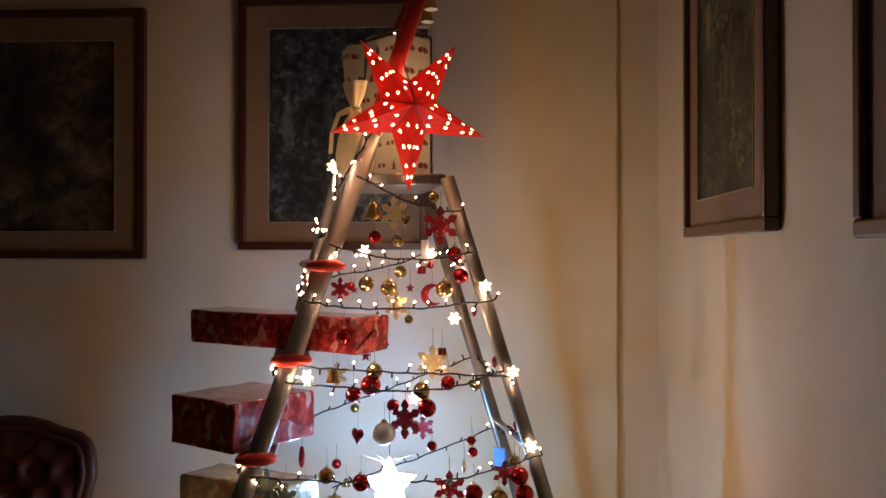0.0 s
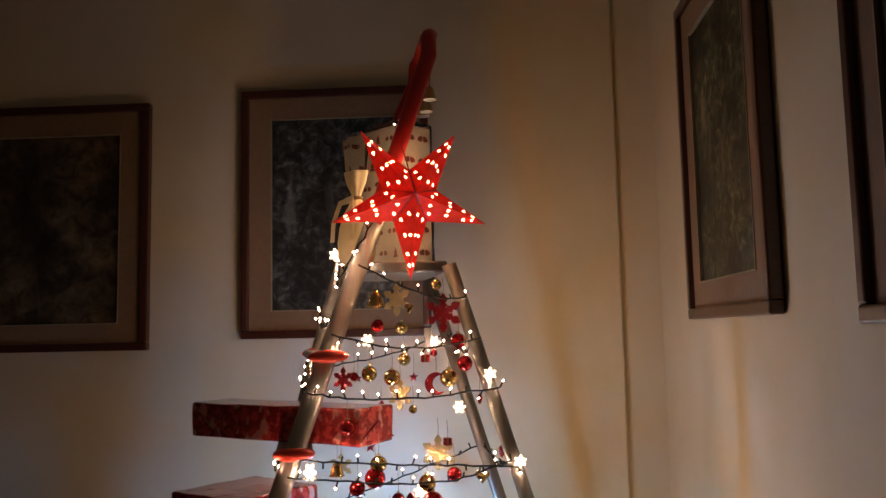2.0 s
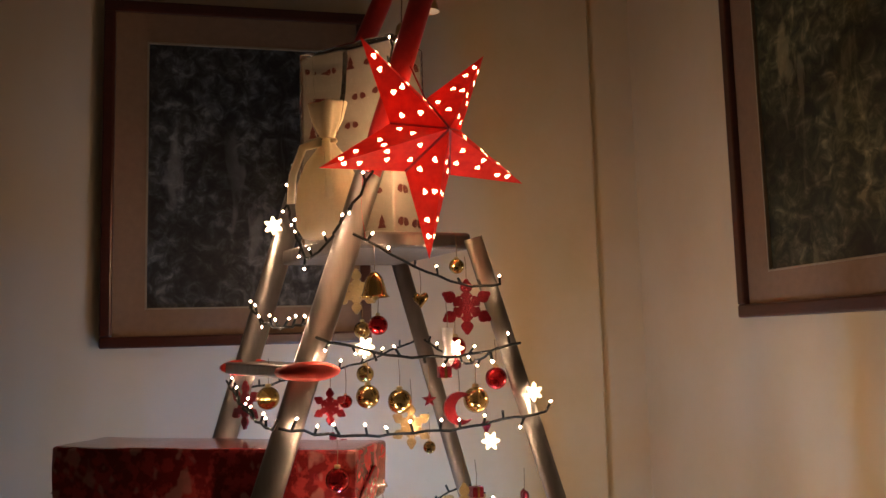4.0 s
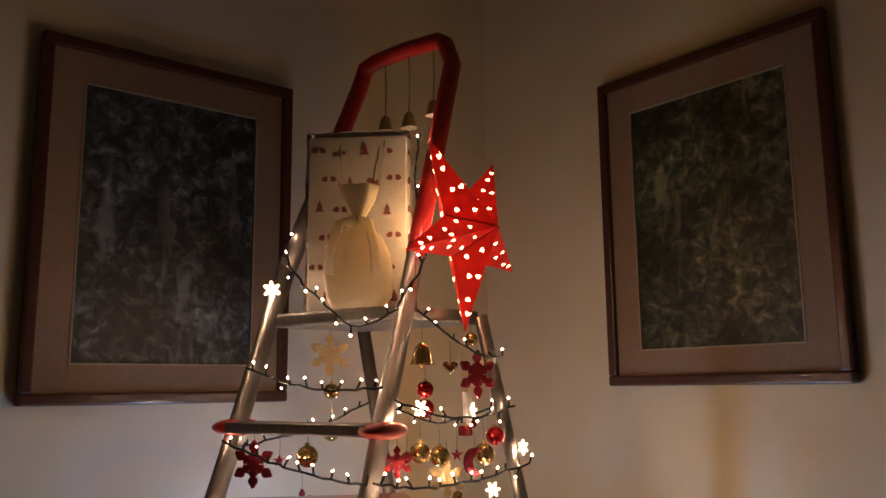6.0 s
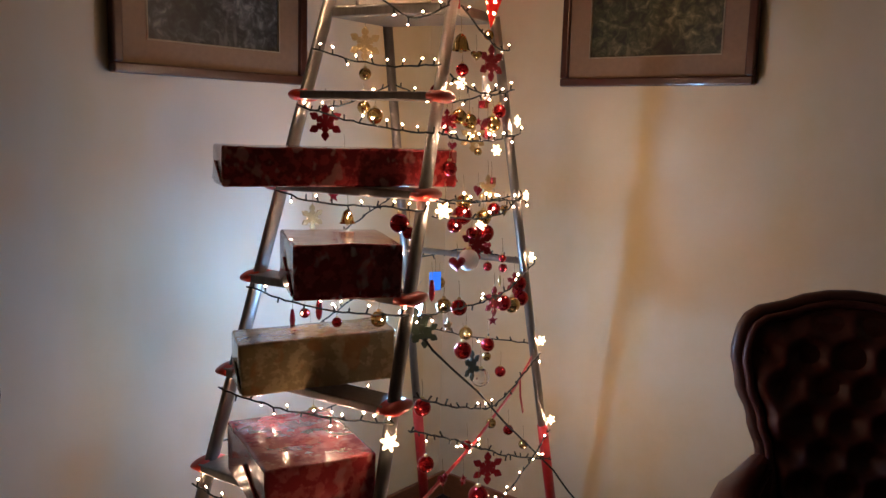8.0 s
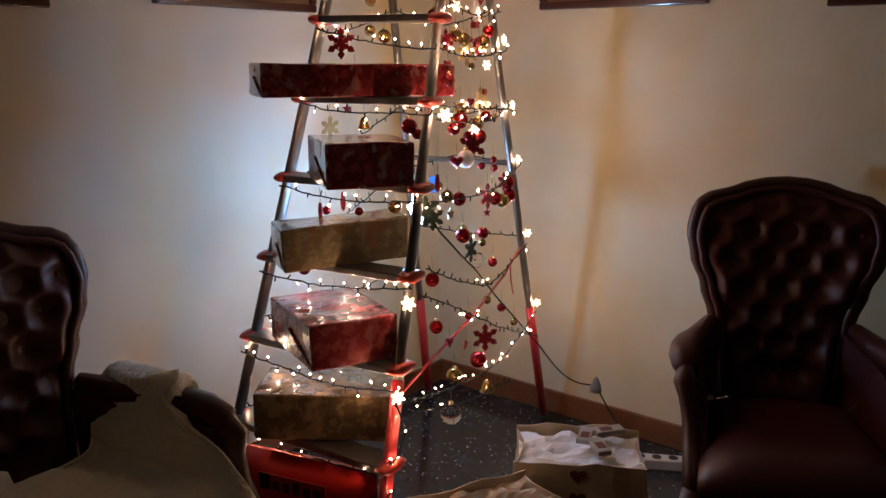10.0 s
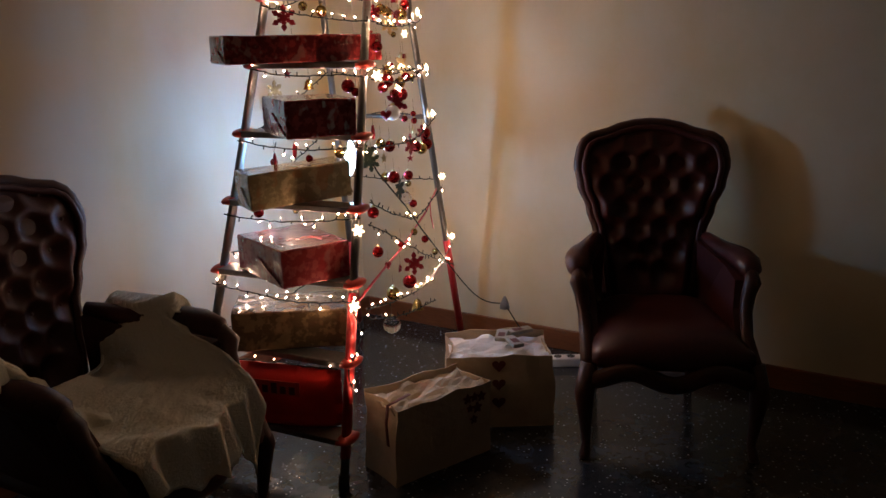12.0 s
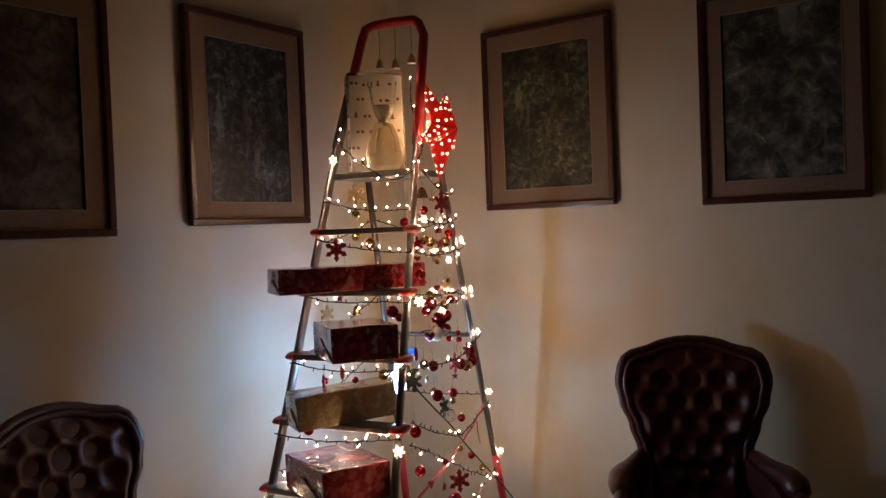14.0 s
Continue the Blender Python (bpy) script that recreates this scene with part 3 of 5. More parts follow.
def side(u, z):
    return front_right(z).lerp(rear_right(z), u)


SIDE_N = V(0.12, -0.99, 0.06).normalized()


def facing(p, n, spin=0.0):
    """A pose at p whose -y looks along n."""
    n = Vector(n).normalized()
    y = -n
    x = y.cross(V(0, 0, 1)).normalized()
    z = x.cross(y)
    return Matrix(((x.x, y.x, z.x, p.x), (x.y, y.y, z.y, p.y), (x.z, y.z, z.z, p.z), (0, 0, 0, 1))) @ Matrix.Rotation(radians(spin), 4, "Y")


def lit_flower(p, n, r=0.017):
    root = thing("lit_flower", label="frosted six-petal light on the fairy string, lit", category="fairy light", group="lit flowers on the strings")
    root.matrix_basis = facing(p, n, rng.uniform(0, 60))
    part("petals", extrude_outline(bmesh.new(), flower_outline(r, 6, 0.5), 0.004), M_FLOWER, root)
    bm = bmesh.new()
    lathe(bm, [(0, -0.006), (0.004, -0.004), (0.005, 0), (0.004, 0.004), (0, 0.006)], 8)
    part("bulb", bm, M_BULB, root)


lit_flower(side(1.02, 1.588) + SIDE_N * 0.03, SIDE_N)
lit_flower(side(1.02, 1.369) + SIDE_N * 0.03, SIDE_N)
lit_flower(side(1.0, 1.179) + SIDE_N * 0.03, SIDE_N)
lit_flower(side(0.24, 1.679) + SIDE_N * 0.01, (-0.4, -0.9, 0.1))
lit_flower(side(0.71, 1.672), SIDE_N)
lit_flower(side(0.80, 1.507), (-0.3, -0.9, 0.1))
lit_flower(side(0.10, 1.365) + SIDE_N * 0.03, (-0.6, -0.8, 0.1), 0.022)
lit_flower(side(0.57, 1.306), (-0.3, -0.9, 0.3))
lit_flower(side(1.03, 0.892) + SIDE_N * 0.02, (-0.5, -0.8, 0.1))
lit_flower(side(1.03, 0.597) + SIDE_N * 0.02, (-0.5, -0.8, 0.1))
lit_flower(front_right(0.87) + V(-0.03, -0.03, 0), (-0.7, -0.7, 0.2), 0.022)
lit_flower(front_right(0.63) + V(-0.03, -0.03, 0), (-0.7, -0.7, 0.2), 0.020)
lit_flower(front_left(1.93) + V(-0.03, -0.02, 0), (-0.2, -0.9, 0.1), 0.02)


# ---- hanging ornaments ----
def star_outline(r, inner=0.45, n=5):
    return [((r if k % 2 == 0 else r * inner) * math.sin(k * math.pi / n), (r if k % 2 == 0 else r * inner) * math.cos(k * math.pi / n)) for k in range(2 * n)]


def heart_outline(r, n=20):
    return [(r * math.sin(t) ** 3, r * (0.81 * math.cos(t) - 0.31 * math.cos(2 * t) - 0.12 * math.cos(3 * t) - 0.06 * math.cos(4 * t))) for t in (k * math.tau / n for k in range(n))]


def crescent_outline(r, n=14):
    a = [(r * math.cos(t), r * math.sin(t)) for t in (0.7 + k * (math.tau - 1.4) / n for k in range(n + 1))]
    b = [(0.42 * r + 0.72 * r * math.cos(t), 0.72 * r * math.sin(t)) for t in (math.tau - 1.15 - k * (math.tau - 2.3) / n for k in range(n + 1))]
    return a + b


def snowflake_mesh(r):
    pts = []
    arm = [(0.0, 1.10), (0.08, 1.06), (0.11, 0.98), (0.20, 0.88), (0.25, 0.75), (0.20, 0.64), (0.11, 0.56), (0.20, 0.50), (0.24, 0.42), (0.17, 0.34)]
    for k in range(6):
        t = k * math.tau / 6
        c, q = math.cos(t), math.sin(t)
        for x, z in [(-x, z) for x, z in reversed(arm[1:])] + arm:
            pts.append((r * (x * c + z * q), r * (z * c - x * q)))
        t += math.pi / 6
        pts.append((r * 0.27 * math.sin(t), r * 0.27 * math.cos(t)))
    return extrude_outline(bmesh.new(), pts, 0.0045)


def puffed(outline, t):
    """A cushion-like solid over an outline."""
    bm = bmesh.new()
    n = len(outline)
    front, back = bm.verts.new((0, -t, 0)), bm.verts.new((0, t, 0))
    mid = [[bm.verts.new((x * k, s * t * d, z * k)) for x, z in outline] for k, s, d in ((0.62, -1, 0.8), (1.0, -1, 0.0), (0.62, 1, 0.8))]
    for i in range(n):
        j = (i + 1) % n
        bm.faces.new((front, mid[0][i], mid[0][j]))
        bm.faces.new((mid[0][i], mid[1][i], mid[1][j], mid[0][j]))
        bm.faces.new((mid[1][i], mid[2][i], mid[2][j], mid[1][j]))
        bm.faces.new((back, mid[2][j], mid[2][i]))
    return bm


KINDS = {
    "rb": ("bauble", "shiny red glass bauble hanging on a thread", M_BALL_RED), "gb": ("bauble", "shiny gold bauble hanging on a thread", M_BALL_GOLD),
    "sb": ("bauble", "pale pearly bauble hanging on a thread", M_SILVER), "cb": ("bauble", "clear glass bauble hanging on a thread", M_CLEAR),
    "rf": ("snowflake_ornament", "red glittery snowflake hanging on a thread", M_GLIT_RED), "gf": ("snowflake_ornament", "gold glittery snowflake hanging on a thread", M_GLIT_GOLD),
    "df": ("snowflake_ornament", "dark green snowflake hanging on a thread", M_PINE), "gh": ("heart_ornament", "small gold heart hanging on a thread", M_BALL_GOLD),
    "rh": ("heart_ornament", "red glittery heart hanging on a thread", M_GLIT_RED), "rs": ("star_ornament", "small red star hanging on a thread", M_GLIT_RED),
    "gs": ("star_ornament", "small gold star hanging on a thread", M_GLIT_GOLD), "rg": ("gift_ornament", "tiny red gift parcel hanging on a thread", M_GLIT_RED),
    "rc": ("crescent_ornament", "red glittery crescent moon hanging on a thread", M_GLIT_RED), "bl": ("bell_ornament", "small gold bell hanging on a thread", M_BALL_GOLD),
    "gd": ("drop_ornament", "slim gold icicle drop hanging on a thread", M_GLIT_GOLD), "rd": ("drop_ornament", "slim red candy drop hanging on a thread", M_GLIT_RED),
    "ws": ("stocking_ornament", "little white stocking with a red toe on a thread", M_WHITE),
    "bt": ("gift_tag", "bright blue card tag hanging on a thread", M_BLUE), "ds": ("star_ornament", "small dark star hanging on a thread", M_PINE),
}


def hang_at(kind, p, r, n):
    name, label, mat = KINDS[kind]
    root = thing(name, label=label, category="ornament", group="ornaments on the ladder")
    root.matrix_basis = facing(p, n, 0) @ Matrix.Rotation(radians(rng.uniform(-25, 25)), 4, "Z")
    top = r
    if name == "bauble":
        bm = bmesh.new()
        bmesh.ops.create_uvsphere(bm, u_segments=20, v_segments=12, radius=r)
        ball = part("ball", bm, mat, root, smooth=True)
        bm = bmesh.new()
        lathe(bm, [(0.26 * r, 0.94 * r), (0.26 * r, 1.18 * r), (0.16 * r, 1.24 * r), (0, 1.25 * r)], 10)
        part("cap", bm, M_CAPMETAL, ball, "brass cap", smooth=True)
        top = 1.22 * r
    elif name == "snowflake_ornament":
        part("flake", snowflake_mesh(r), mat, root)
    elif name == "heart_ornament":
        part("heart", puffed(heart_outline(r), 0.4 * r), mat, root, smooth=True)
        top = 0.5 * r
    elif name == "star_ornament":
        part("star", puffed(star_outline(r), 0.3 * r), mat, root)
    elif name == "crescent_ornament":
        part("crescent", extrude_outline(bmesh.new(), crescent_outline(r), 0.3 * r), mat, root)
        top = 0.9 * r
    elif name == "gift_ornament":
        part("parcel", box((-r * 0.8, -r * 0.7, -r * 0.7), (r * 0.8, r * 0.7, r * 0.7), 0.001), mat, root)
        bm = bmesh.new()
        boxy(bm, (-r * 0.15, -r * 0.74, -r * 0.74), (r * 0.15, r * 0.74, r * 0.74))
        part("ribbon", bm, M_BALL_GOLD, root, "gold ribbon")
        top = 0.7 * r
    elif name == "bell_ornament":
        bm = bmesh.new()
        lathe(bm, [(r, -0.8 * r), (0.82 * r, -0.55 * r), (0.66 * r, 0.1 * r), (0.5 * r, 0.55 * r), (0.2 * r, 0.85 * r), (0, 0.9 * r)], 14)
        part("bell", bm, mat, root, smooth=True)
        bm = bmesh.new()
        bmesh.ops.create_icosphere(bm, subdivisions=1, radius=0.24 * r, matrix=Matrix.Translation((0, 0, -0.85 * r)))
        part("clapper", bm, M_CAPMETAL, root)
    elif name == "drop_ornament":
        bm = bmesh.new()
        lathe(bm, [(0, -1.5 * r), (0.3 * r, -1.1 * r), (0.42 * r, -0.4 * r), (0.36 * r, 0.4 * r), (0.22 * r, 1.2 * r), (0, 1.3 * r)], 10)
        part("drop", bm, mat, root, smooth=True)
        top = 1.25 * r
    elif name == "stocking_ornament":
        bm = bmesh.new()
        sweep(bm, [V(0, 0, 1.5 * r), V(0, 0, 0.2 * r), V(0.05 * r, 0, -0.7 * r), V(0.45 * r, 0, -1.1 * r)], [0.42 * r, 0.36 * r, 0.42 * r, 0.36 * r], [0.28 * r] * 4, 10, up=(0, 1, 0))
        leg = part("stocking", bm, mat, root, smooth=True)
        bm = bmesh.new()
        sweep(bm, [V(0.35 * r, 0, -1.02 * r), V(0.75 * r, 0, -1.25 * r), V(0.95 * r, 0, -1.3 * r)], [0.40 * r, 0.38 * r, 0.16 * r], [0.30 * r, 0.28 * r, 0.12 * r], 10, up=(0, 1, 0))
        part("toe", bm, M_GLIT_RED, leg, "red glittery toe", smooth=True)
        top = 1.5 * r
    else:
        part("card", box((-r * 0.85, -0.002, -r * 1.3), (r * 0.85, 0.002, r * 1.3), 0.001), mat, root)
        top = 1.3 * r
    bm = bmesh.new()
    sweep(bm, [V(0, 0, top * 0.98), V(0.001, 0, top + 0.02), V(-0.001, 0.001, top + 0.045)], 0.0007, 0.0007, 4)
    part("thread", bm, M_STRING, root)


def hang(kind, u, z, r, other=rear_right, base=front_right, n=None, inset=0.0):
    hang_at(kind, base(z).lerp(other(z), u), r, n or ((-0.25, -0.96, 0.02) if other is rear_right else (-0.68, -0.72, 0.02)))


hang("gb", 0.81, 1.818, 0.014)
hang("rf", 0.82, 1.745, 0.046)
hang("gh", 0.54, 1.759, 0.016)
hang("rb", 0.89, 1.616, 0.02)
hang("rg", 0.64, 1.631, 0.014)
hang("gb", 0.77, 1.58, 0.023)
hang("rc", 0.69, 1.567, 0.029)
hang("gf", 0.48, 1.542, 0.035)
hang("gb", 0.43, 1.585, 0.021)
hang("rs", 0.56, 1.585, 0.014)
hang("gb", 0.29, 1.596, 0.02)
hang("rb", 0.2, 1.59, 0.011)
hang("rf", 0.14, 1.583, 0.028)
hang("gb", 0.55, 1.505, 0.011)
hang("rb", 0.22, 1.465, 0.02)
hang("bl", 0.21, 1.367, 0.02)
hang("rb", 0.31, 1.319, 0.02)
hang("rb", 0.38, 1.341, 0.026)
hang("gb", 0.39, 1.375, 0.021)
hang("rb", 0.72, 1.342, 0.019)
hang("gh", 0.84, 1.335, 0.019)
hang("gf", 0.66, 1.397, 0.04)
hang("rg", 0.71, 1.423, 0.013)
hang("gb", 0.6, 1.324, 0.022)
hang("rb", 0.62, 1.28, 0.024)
hang("rf", 0.53, 1.254, 0.046)
hang("rb", 0.48, 1.289, 0.016)
hang("rh", 0.35, 1.218, 0.023)
hang("sb", 0.45, 1.219, 0.029)
hang("rb", 0.63, 1.184, 0.013)
hang("rb", 0.78, 1.165, 0.013)
hang("rb", 0.78, 1.194, 0.012)
hang("gd", 0.74, 1.131, 0.013)
hang("rf", 0.68, 1.077, 0.04)
hang("rb", 0.76, 1.061, 0.024)
hang("gb", 0.84, 1.044, 0.025)
hang("rb", 0.93, 1.053, 0.025)
hang("rs", 0.66, 1.023, 0.017)
hang("gs", 0.3, 1.064, 0.021)
hang("df", 0.14, 1.071, 0.035)
hang("rb", 0.42, 0.98, 0.024)
hang("rb", 0.61, 0.96, 0.02)
hang("gb", 0.6, 0.928, 0.013)
hang("df", 0.49, 0.924, 0.039)
hang("cb", 0.55, 0.878, 0.026)
hang("rb", 0.17, 0.89, 0.022)
hang("gb", 0.62, 0.723, 0.015)
hang("rb", 0.74, 0.662, 0.016)
hang("rb", 0.46, 0.712, 0.013)
hang("gb", 0.84, 0.575, 0.015)
hang("rb", 0.22, 0.741, 0.021)
hang("rh", 0.32, 0.668, 0.02)
hang("rs", 0.44, 0.62, 0.018)
hang("rf", 0.59, 0.596, 0.045)
hang("rb", 0.53, 0.539, 0.029)
hang("gb", 0.36, 0.547, 0.026)
hang("bl", 0.59, 0.42, 0.027)
hang("cb", 0.34, 0.432, 0.034)
hang("rf", 0.79, 1.571, 0.043, front_left)
hang("gb", 0.43, 1.591, 0.021, front_left)
hang("rb", 0.13, 1.336, 0.024, front_left)
hang("bl", 0.48, 1.34, 0.021, front_left)
hang("gb", 0.16, 1.113, 0.02, front_left)
hang("rd", 0.7, 1.081, 0.018, front_left)
hang("rd", 0.54, 1.114, 0.021, front_left)
hang("rb", 0.41, 1.089, 0.013, front_left)
hang("rb", 0.06, 1.315, 0.016, front_left)
hang("df", 0.07, 1.10, 0.04)
hang("ds", 0.68, 1.09, 0.017)
hang("rb", 0.93, 1.10, 0.024)
hang("rf", 0.88, 1.108, 0.03)
hang("gb", 0.26, 1.12, 0.02)
hang("rb", 0.38, 1.10, 0.022)
hang("rd", 0.16, 1.17, 0.02)
hang_at("bt", V(-0.508, -0.356, 1.07), 0.024, (-0.5, -0.8, 0))
hang("gf", 0.62, 1.795, 0.045, rear_left, front_left, (-0.5, -0.85, 0))
hang("bl", 0.25, 1.784, 0.026)
hang("rb", 0.30, 1.715, 0.017)
hang("ws", 0.67, 1.672, 0.024)
# the far sides carry a few more
for k in range(16):
    z = 1.72 - 0.085 * k + rng.uniform(-0.02, 0.02)
    kind = rng.choice(("rb", "gb", "rf", "gf", "rb", "gb", "bl", "rs"))
    hang(kind, rng.uniform(0.2, 0.8), z, 0.034 if kind in ("rf", "gf") else rng.uniform(0.014, 0.022), rear_left, front_left, (0.1, -1, 0))
for k in range(7):
    z = 1.70 - 0.16 * k + rng.uniform(-0.03, 0.03)
    hang(rng.choice(("rb", "gb", "gf", "rh")), rng.uniform(0.25, 0.75), z, rng.uniform(0.015, 0.024), rear_left, rear_right, (-0.95, -0.2, 0))

# ---- the lit red paper star ----
def paper_star(c, e1, R, inner, bulge):
    n = V(e1.y, -e1.x, 0)
    root = thing("paper_star_lantern", label="lit red paper star lantern with heart cutouts", category="lantern")
    rim = [c + e1 * (r * math.sin(t)) + V(0, 0, r * math.cos(t)) for r, t in ((R if k % 2 else inner, k * math.pi / 5) for k in range(10))]
    hub, tail = c + n * bulge, c - n * bulge * 0.6
    bm = bmesh.new()
    rv = [bm.verts.new(p) for p in rim]
    hv, tv = bm.verts.new(hub), bm.verts.new(tail)
    for i in range(10):
        j = (i + 1) % 10
        bm.faces.new((hv, rv[i], rv[j]))
        bm.faces.new((tv, rv[j], rv[i]))
    body = part("paper_body", bm, M_LANTERN, root)
    for k in range(0, 10, 2):
        bm = bmesh.new()
        sweep(bm, [hub + n * 0.001, rim[k] + n * 0.001], 0.0028, 0.0018, 6)
        part("fold", bm, M_RED_TAPE, body, "dark red folded valley")
    bm = bmesh.new()
    bm.faces.new([bm.verts.new((x, z, 0)) for x, z in heart_outline(0.0050, 12)])
    hole = bpy.data.meshes.new("cutout")
    bm.to_mesh(hole)
    bm.free()
    hole.materials.append(M_HOLE)
    spots = ((0.10, 0.62), (0.16, 0.24), (0.36, 0.38), (0.44, 0.12), (0.62, 0.22), (0.78, 0.09))
    for tip in (hub, tail):
        for k in range(10):
            t, i = (rim[k], rim[(k + 1) % 10]) if k % 2 else (rim[(k + 1) % 10], rim[k])
            nn = (t - tip).cross(i - tip).normalized()
            if nn.dot(tip - c) < 0:
                nn = -nn
            q = nn.to_track_quat("Z", "Y").to_matrix().to_4x4()
            for a, b in spots:
                a, b = a + rng.uniform(-0.012, 0.012), b + rng.uniform(-0.015, 0.012)
                p = tip * (1 - a - b) + t * a + i * b + nn * 0.0012
                o = new("cutout", hole)
                o.parent = body
                o.matrix_basis = Matrix.Translation(p) @ q @ Matrix.Rotation(rng.uniform(0, 6.28), 4, "Z")
    lamp = bpy.data.lights.new("star_bulb", "POINT")
    lamp.energy, lamp.color, lamp.shadow_soft_size = 1.9, (1.0, 0.60, 0.28), 0.02
    lo = new("star_bulb", lamp)
    lo.location, lo.parent = c - n * 0.075 + V(0, 0, 0.02), root
    bm = bmesh.new()
    sweep(bm, [rim[0], rim[0] + V(-0.02, 0.03, 0.07), front_right(2.2) + V(0.01, -0.022, 0.0)], 0.0016, 0.0016, 5)
    part("cord", bm, M_RED_TAPE, root)
    bm = bmesh.new()
    sweep(bm, [c - e1 * 0.10 - n * 0.05 + V(0, 0, -0.06), c - e1 * 0.105 - n * 0.05 + V(0, 0, -0.12), c - e1 * 0.098 - n * 0.05 + V(0, 0, -0.17)], 0.005, 0.0008, 6)
    part("ribbon_tail", bm, M_RED_TAPE, root)


paper_star(V(-0.743, -0.722, 2.036), V(0.962, 0.273, 0).normalized(), 0.210, 0.073, 0.084)

# ---- the cold LED star inside the ladder ----
led = thing("led_star", label="cold white LED star hanging inside the ladder, lit", category="lamp")
led.matrix_basis = facing(V(-0.814, -0.530, 1.035), (0.25, -0.96, 0.1))
bm = puffed(star_outline(0.078, 0.5), 0.016)
part("star_body", bm, M_COLD, led)
bm = bmesh.new()
sweep(bm, [V(0, 0, 0.083), V(0.004, 0, 0.15), V(0, 0, 0.22)], 0.0012, 0.0012, 5)
part("cord", bm, M_WIRE, led)
for k in range(7):
    t = radians(-60 + 20 * k)
    bm = bmesh.new()
    sweep(bm, [V(0, 0, 0.06), V(0.10 * math.sin(t), 0, 0.06 + 0.06 * math.cos(t))], 0.0006, 0.0006, 4)
    part("tinsel_strand", bm, M_SILVER, led)

# ---- on the platform: patterned gift box in film and a tied gauze pouch ----
PT = TOP + 0.001
gift = thing("gift_box", label="tall white gift box with dark red prints in clear film", category="present")
ga, gb = V(-0.778, -0.575, 0), V(-0.940, -0.428, 0)
gd = (gb - ga).normalized()
gw = V(-gd.y, gd.x, 0)
gw = gw if gw.y > 0 else -gw
gm = (ga + gb) / 2
gift.matrix_basis = Matrix(((gd.x, gw.x, 0, gm.x), (gd.y, gw.y, 0, gm.y), (0, 0, 1, PT), (0, 0, 0, 1)))
GL, GH, GD = 0.109, 0.39, 0.11
carton = part("carton", box((-GL, 0, 0), (GL, GD, GH), 0.004), M_PAPER6, gift)
bm = bmesh.new()
leaf = [(0.011 * math.sin(t) * (1.0 if math.cos(t) > 0 else 0.7), 0.008 * math.cos(t)) for t in (k * math.tau / 10 for k in range(10))]
for i in range(4):
    for j in range(6):
        x, z = -GL + 0.03 + i * 0.050 + (0.014 if j % 2 else -0.004) + rng.uniform(-0.004, 0.004), 0.035 + j * 0.064 + rng.uniform(-0.006, 0.006)
        if (i + j) % 3 == 0:
            extrude_outline(bm, [(-0.010, -0.012), (0.010, -0.012), (0.004, -0.002), (0.007, -0.002), (0.0, 0.014), (-0.007, -0.002), (-0.004, -0.002)], 0.0012, pose(x, -0.0008, z))
            continue
        for s in (-1, 1):
            extrude_outline(bm, leaf, 0.0012, pose(x + s * 0.009, -0.0008, z, 0, s * 35, 0) @ Matrix.Diagonal((0.75, 1, 0.8, 1)))
for i in range(2):
    for j in range(6):
        for s in (-1, 1):
            extrude_outline(bm, leaf, 0.0012, pose(-GL - 0.0008, 0.03 + i * 0.05 + s * 0.009, 0.035 + j * 0.064, 0, 0, 90) @ pose(0, 0, 0, 0, s * 35, 0))
            extrude_outline(bm, leaf, 0.0012, pose(GL + 0.0008, 0.03 + i * 0.05 + s * 0.009, 0.035 + j * 0.064, 0, 0, 90) @ pose(0, 0, 0, 0, s * 35, 0))
pr = part("print", bm, M_PRINT, carton, "small dark red printed leaves and deer")
pr["kind"] = "stuff"
bm = box((-GL - 0.006, -0.006, 0.001), (GL + 0.006, GD + 0.006, GH + 0.012), 0.006)
bmesh.ops.subdivide_edges(bm, edges=[e for e in bm.edges if e.calc_length() > 0.05], cuts=6, use_grid_fill=True)
for v in bm.verts:
    v.co += noise.noise_vector(v.co * 14) * 0.003
fl = part("film", bm, M_FILM, gift, "creased clear film", smooth=True)
fl.visible_shadow = False

pouch = thing("gauze_pouch", label="cream gauze pouch tied with a ruffled neck", category="pouch")
pouch.matrix_basis = pose(-0.903, -0.572, PT, 0, 0, -48) @ Matrix.Diagonal((1.08, 1.0, 1.08, 1))
bm = bmesh.new()
prof = [(0, 0.0), (0.05, 0.002), (0.062, 0.02), (0.066, 0.06), (0.060, 0.10), (0.044, 0.135), (0.022, 0.158), (0.014, 0.17), (0.017, 0.182), (0.030, 0.205), (0.038, 0.235), (0.036, 0.238), (0.026, 0.205), (0, 0.19)]
lathe(bm, prof, 28)
for v in bm.verts:
    a = math.atan2(v.co.y, v.co.x)
    k = 1 + 0.07 * math.sin(7 * a + v.co.z * 14) + (0.16 * math.sin(5 * a) if v.co.z > 0.18 else 0)
    v.co.x, v.co.y = v.co.x * k, v.co.y * k * 0.62
part("pouch_body", bm, M_LINEN, pouch, smooth=True)
bm = bmesh.new()
sweep(bm, [V(0.017 * math.cos(t), 0.011 * math.sin(t), 0.170) for t in (k * math.tau / 12 for k in range(12))], 0.004, 0.005, 6, closed=True)
part("tie", bm, M_STRING, pouch, smooth=True)
for s in (-1, 1):
    bm = bmesh.new()
    sweep(bm, [V(0, -0.014, 0.168), V(s * 0.028, -0.034, 0.158), V(s * 0.042, -0.046, 0.11), V(s * 0.046, -0.048, 0.06)], 0.010, 0.001, 6, up=(0, 1, 0))
    part("ribbon_end", bm, M_LINEN, pouch, smooth=True)

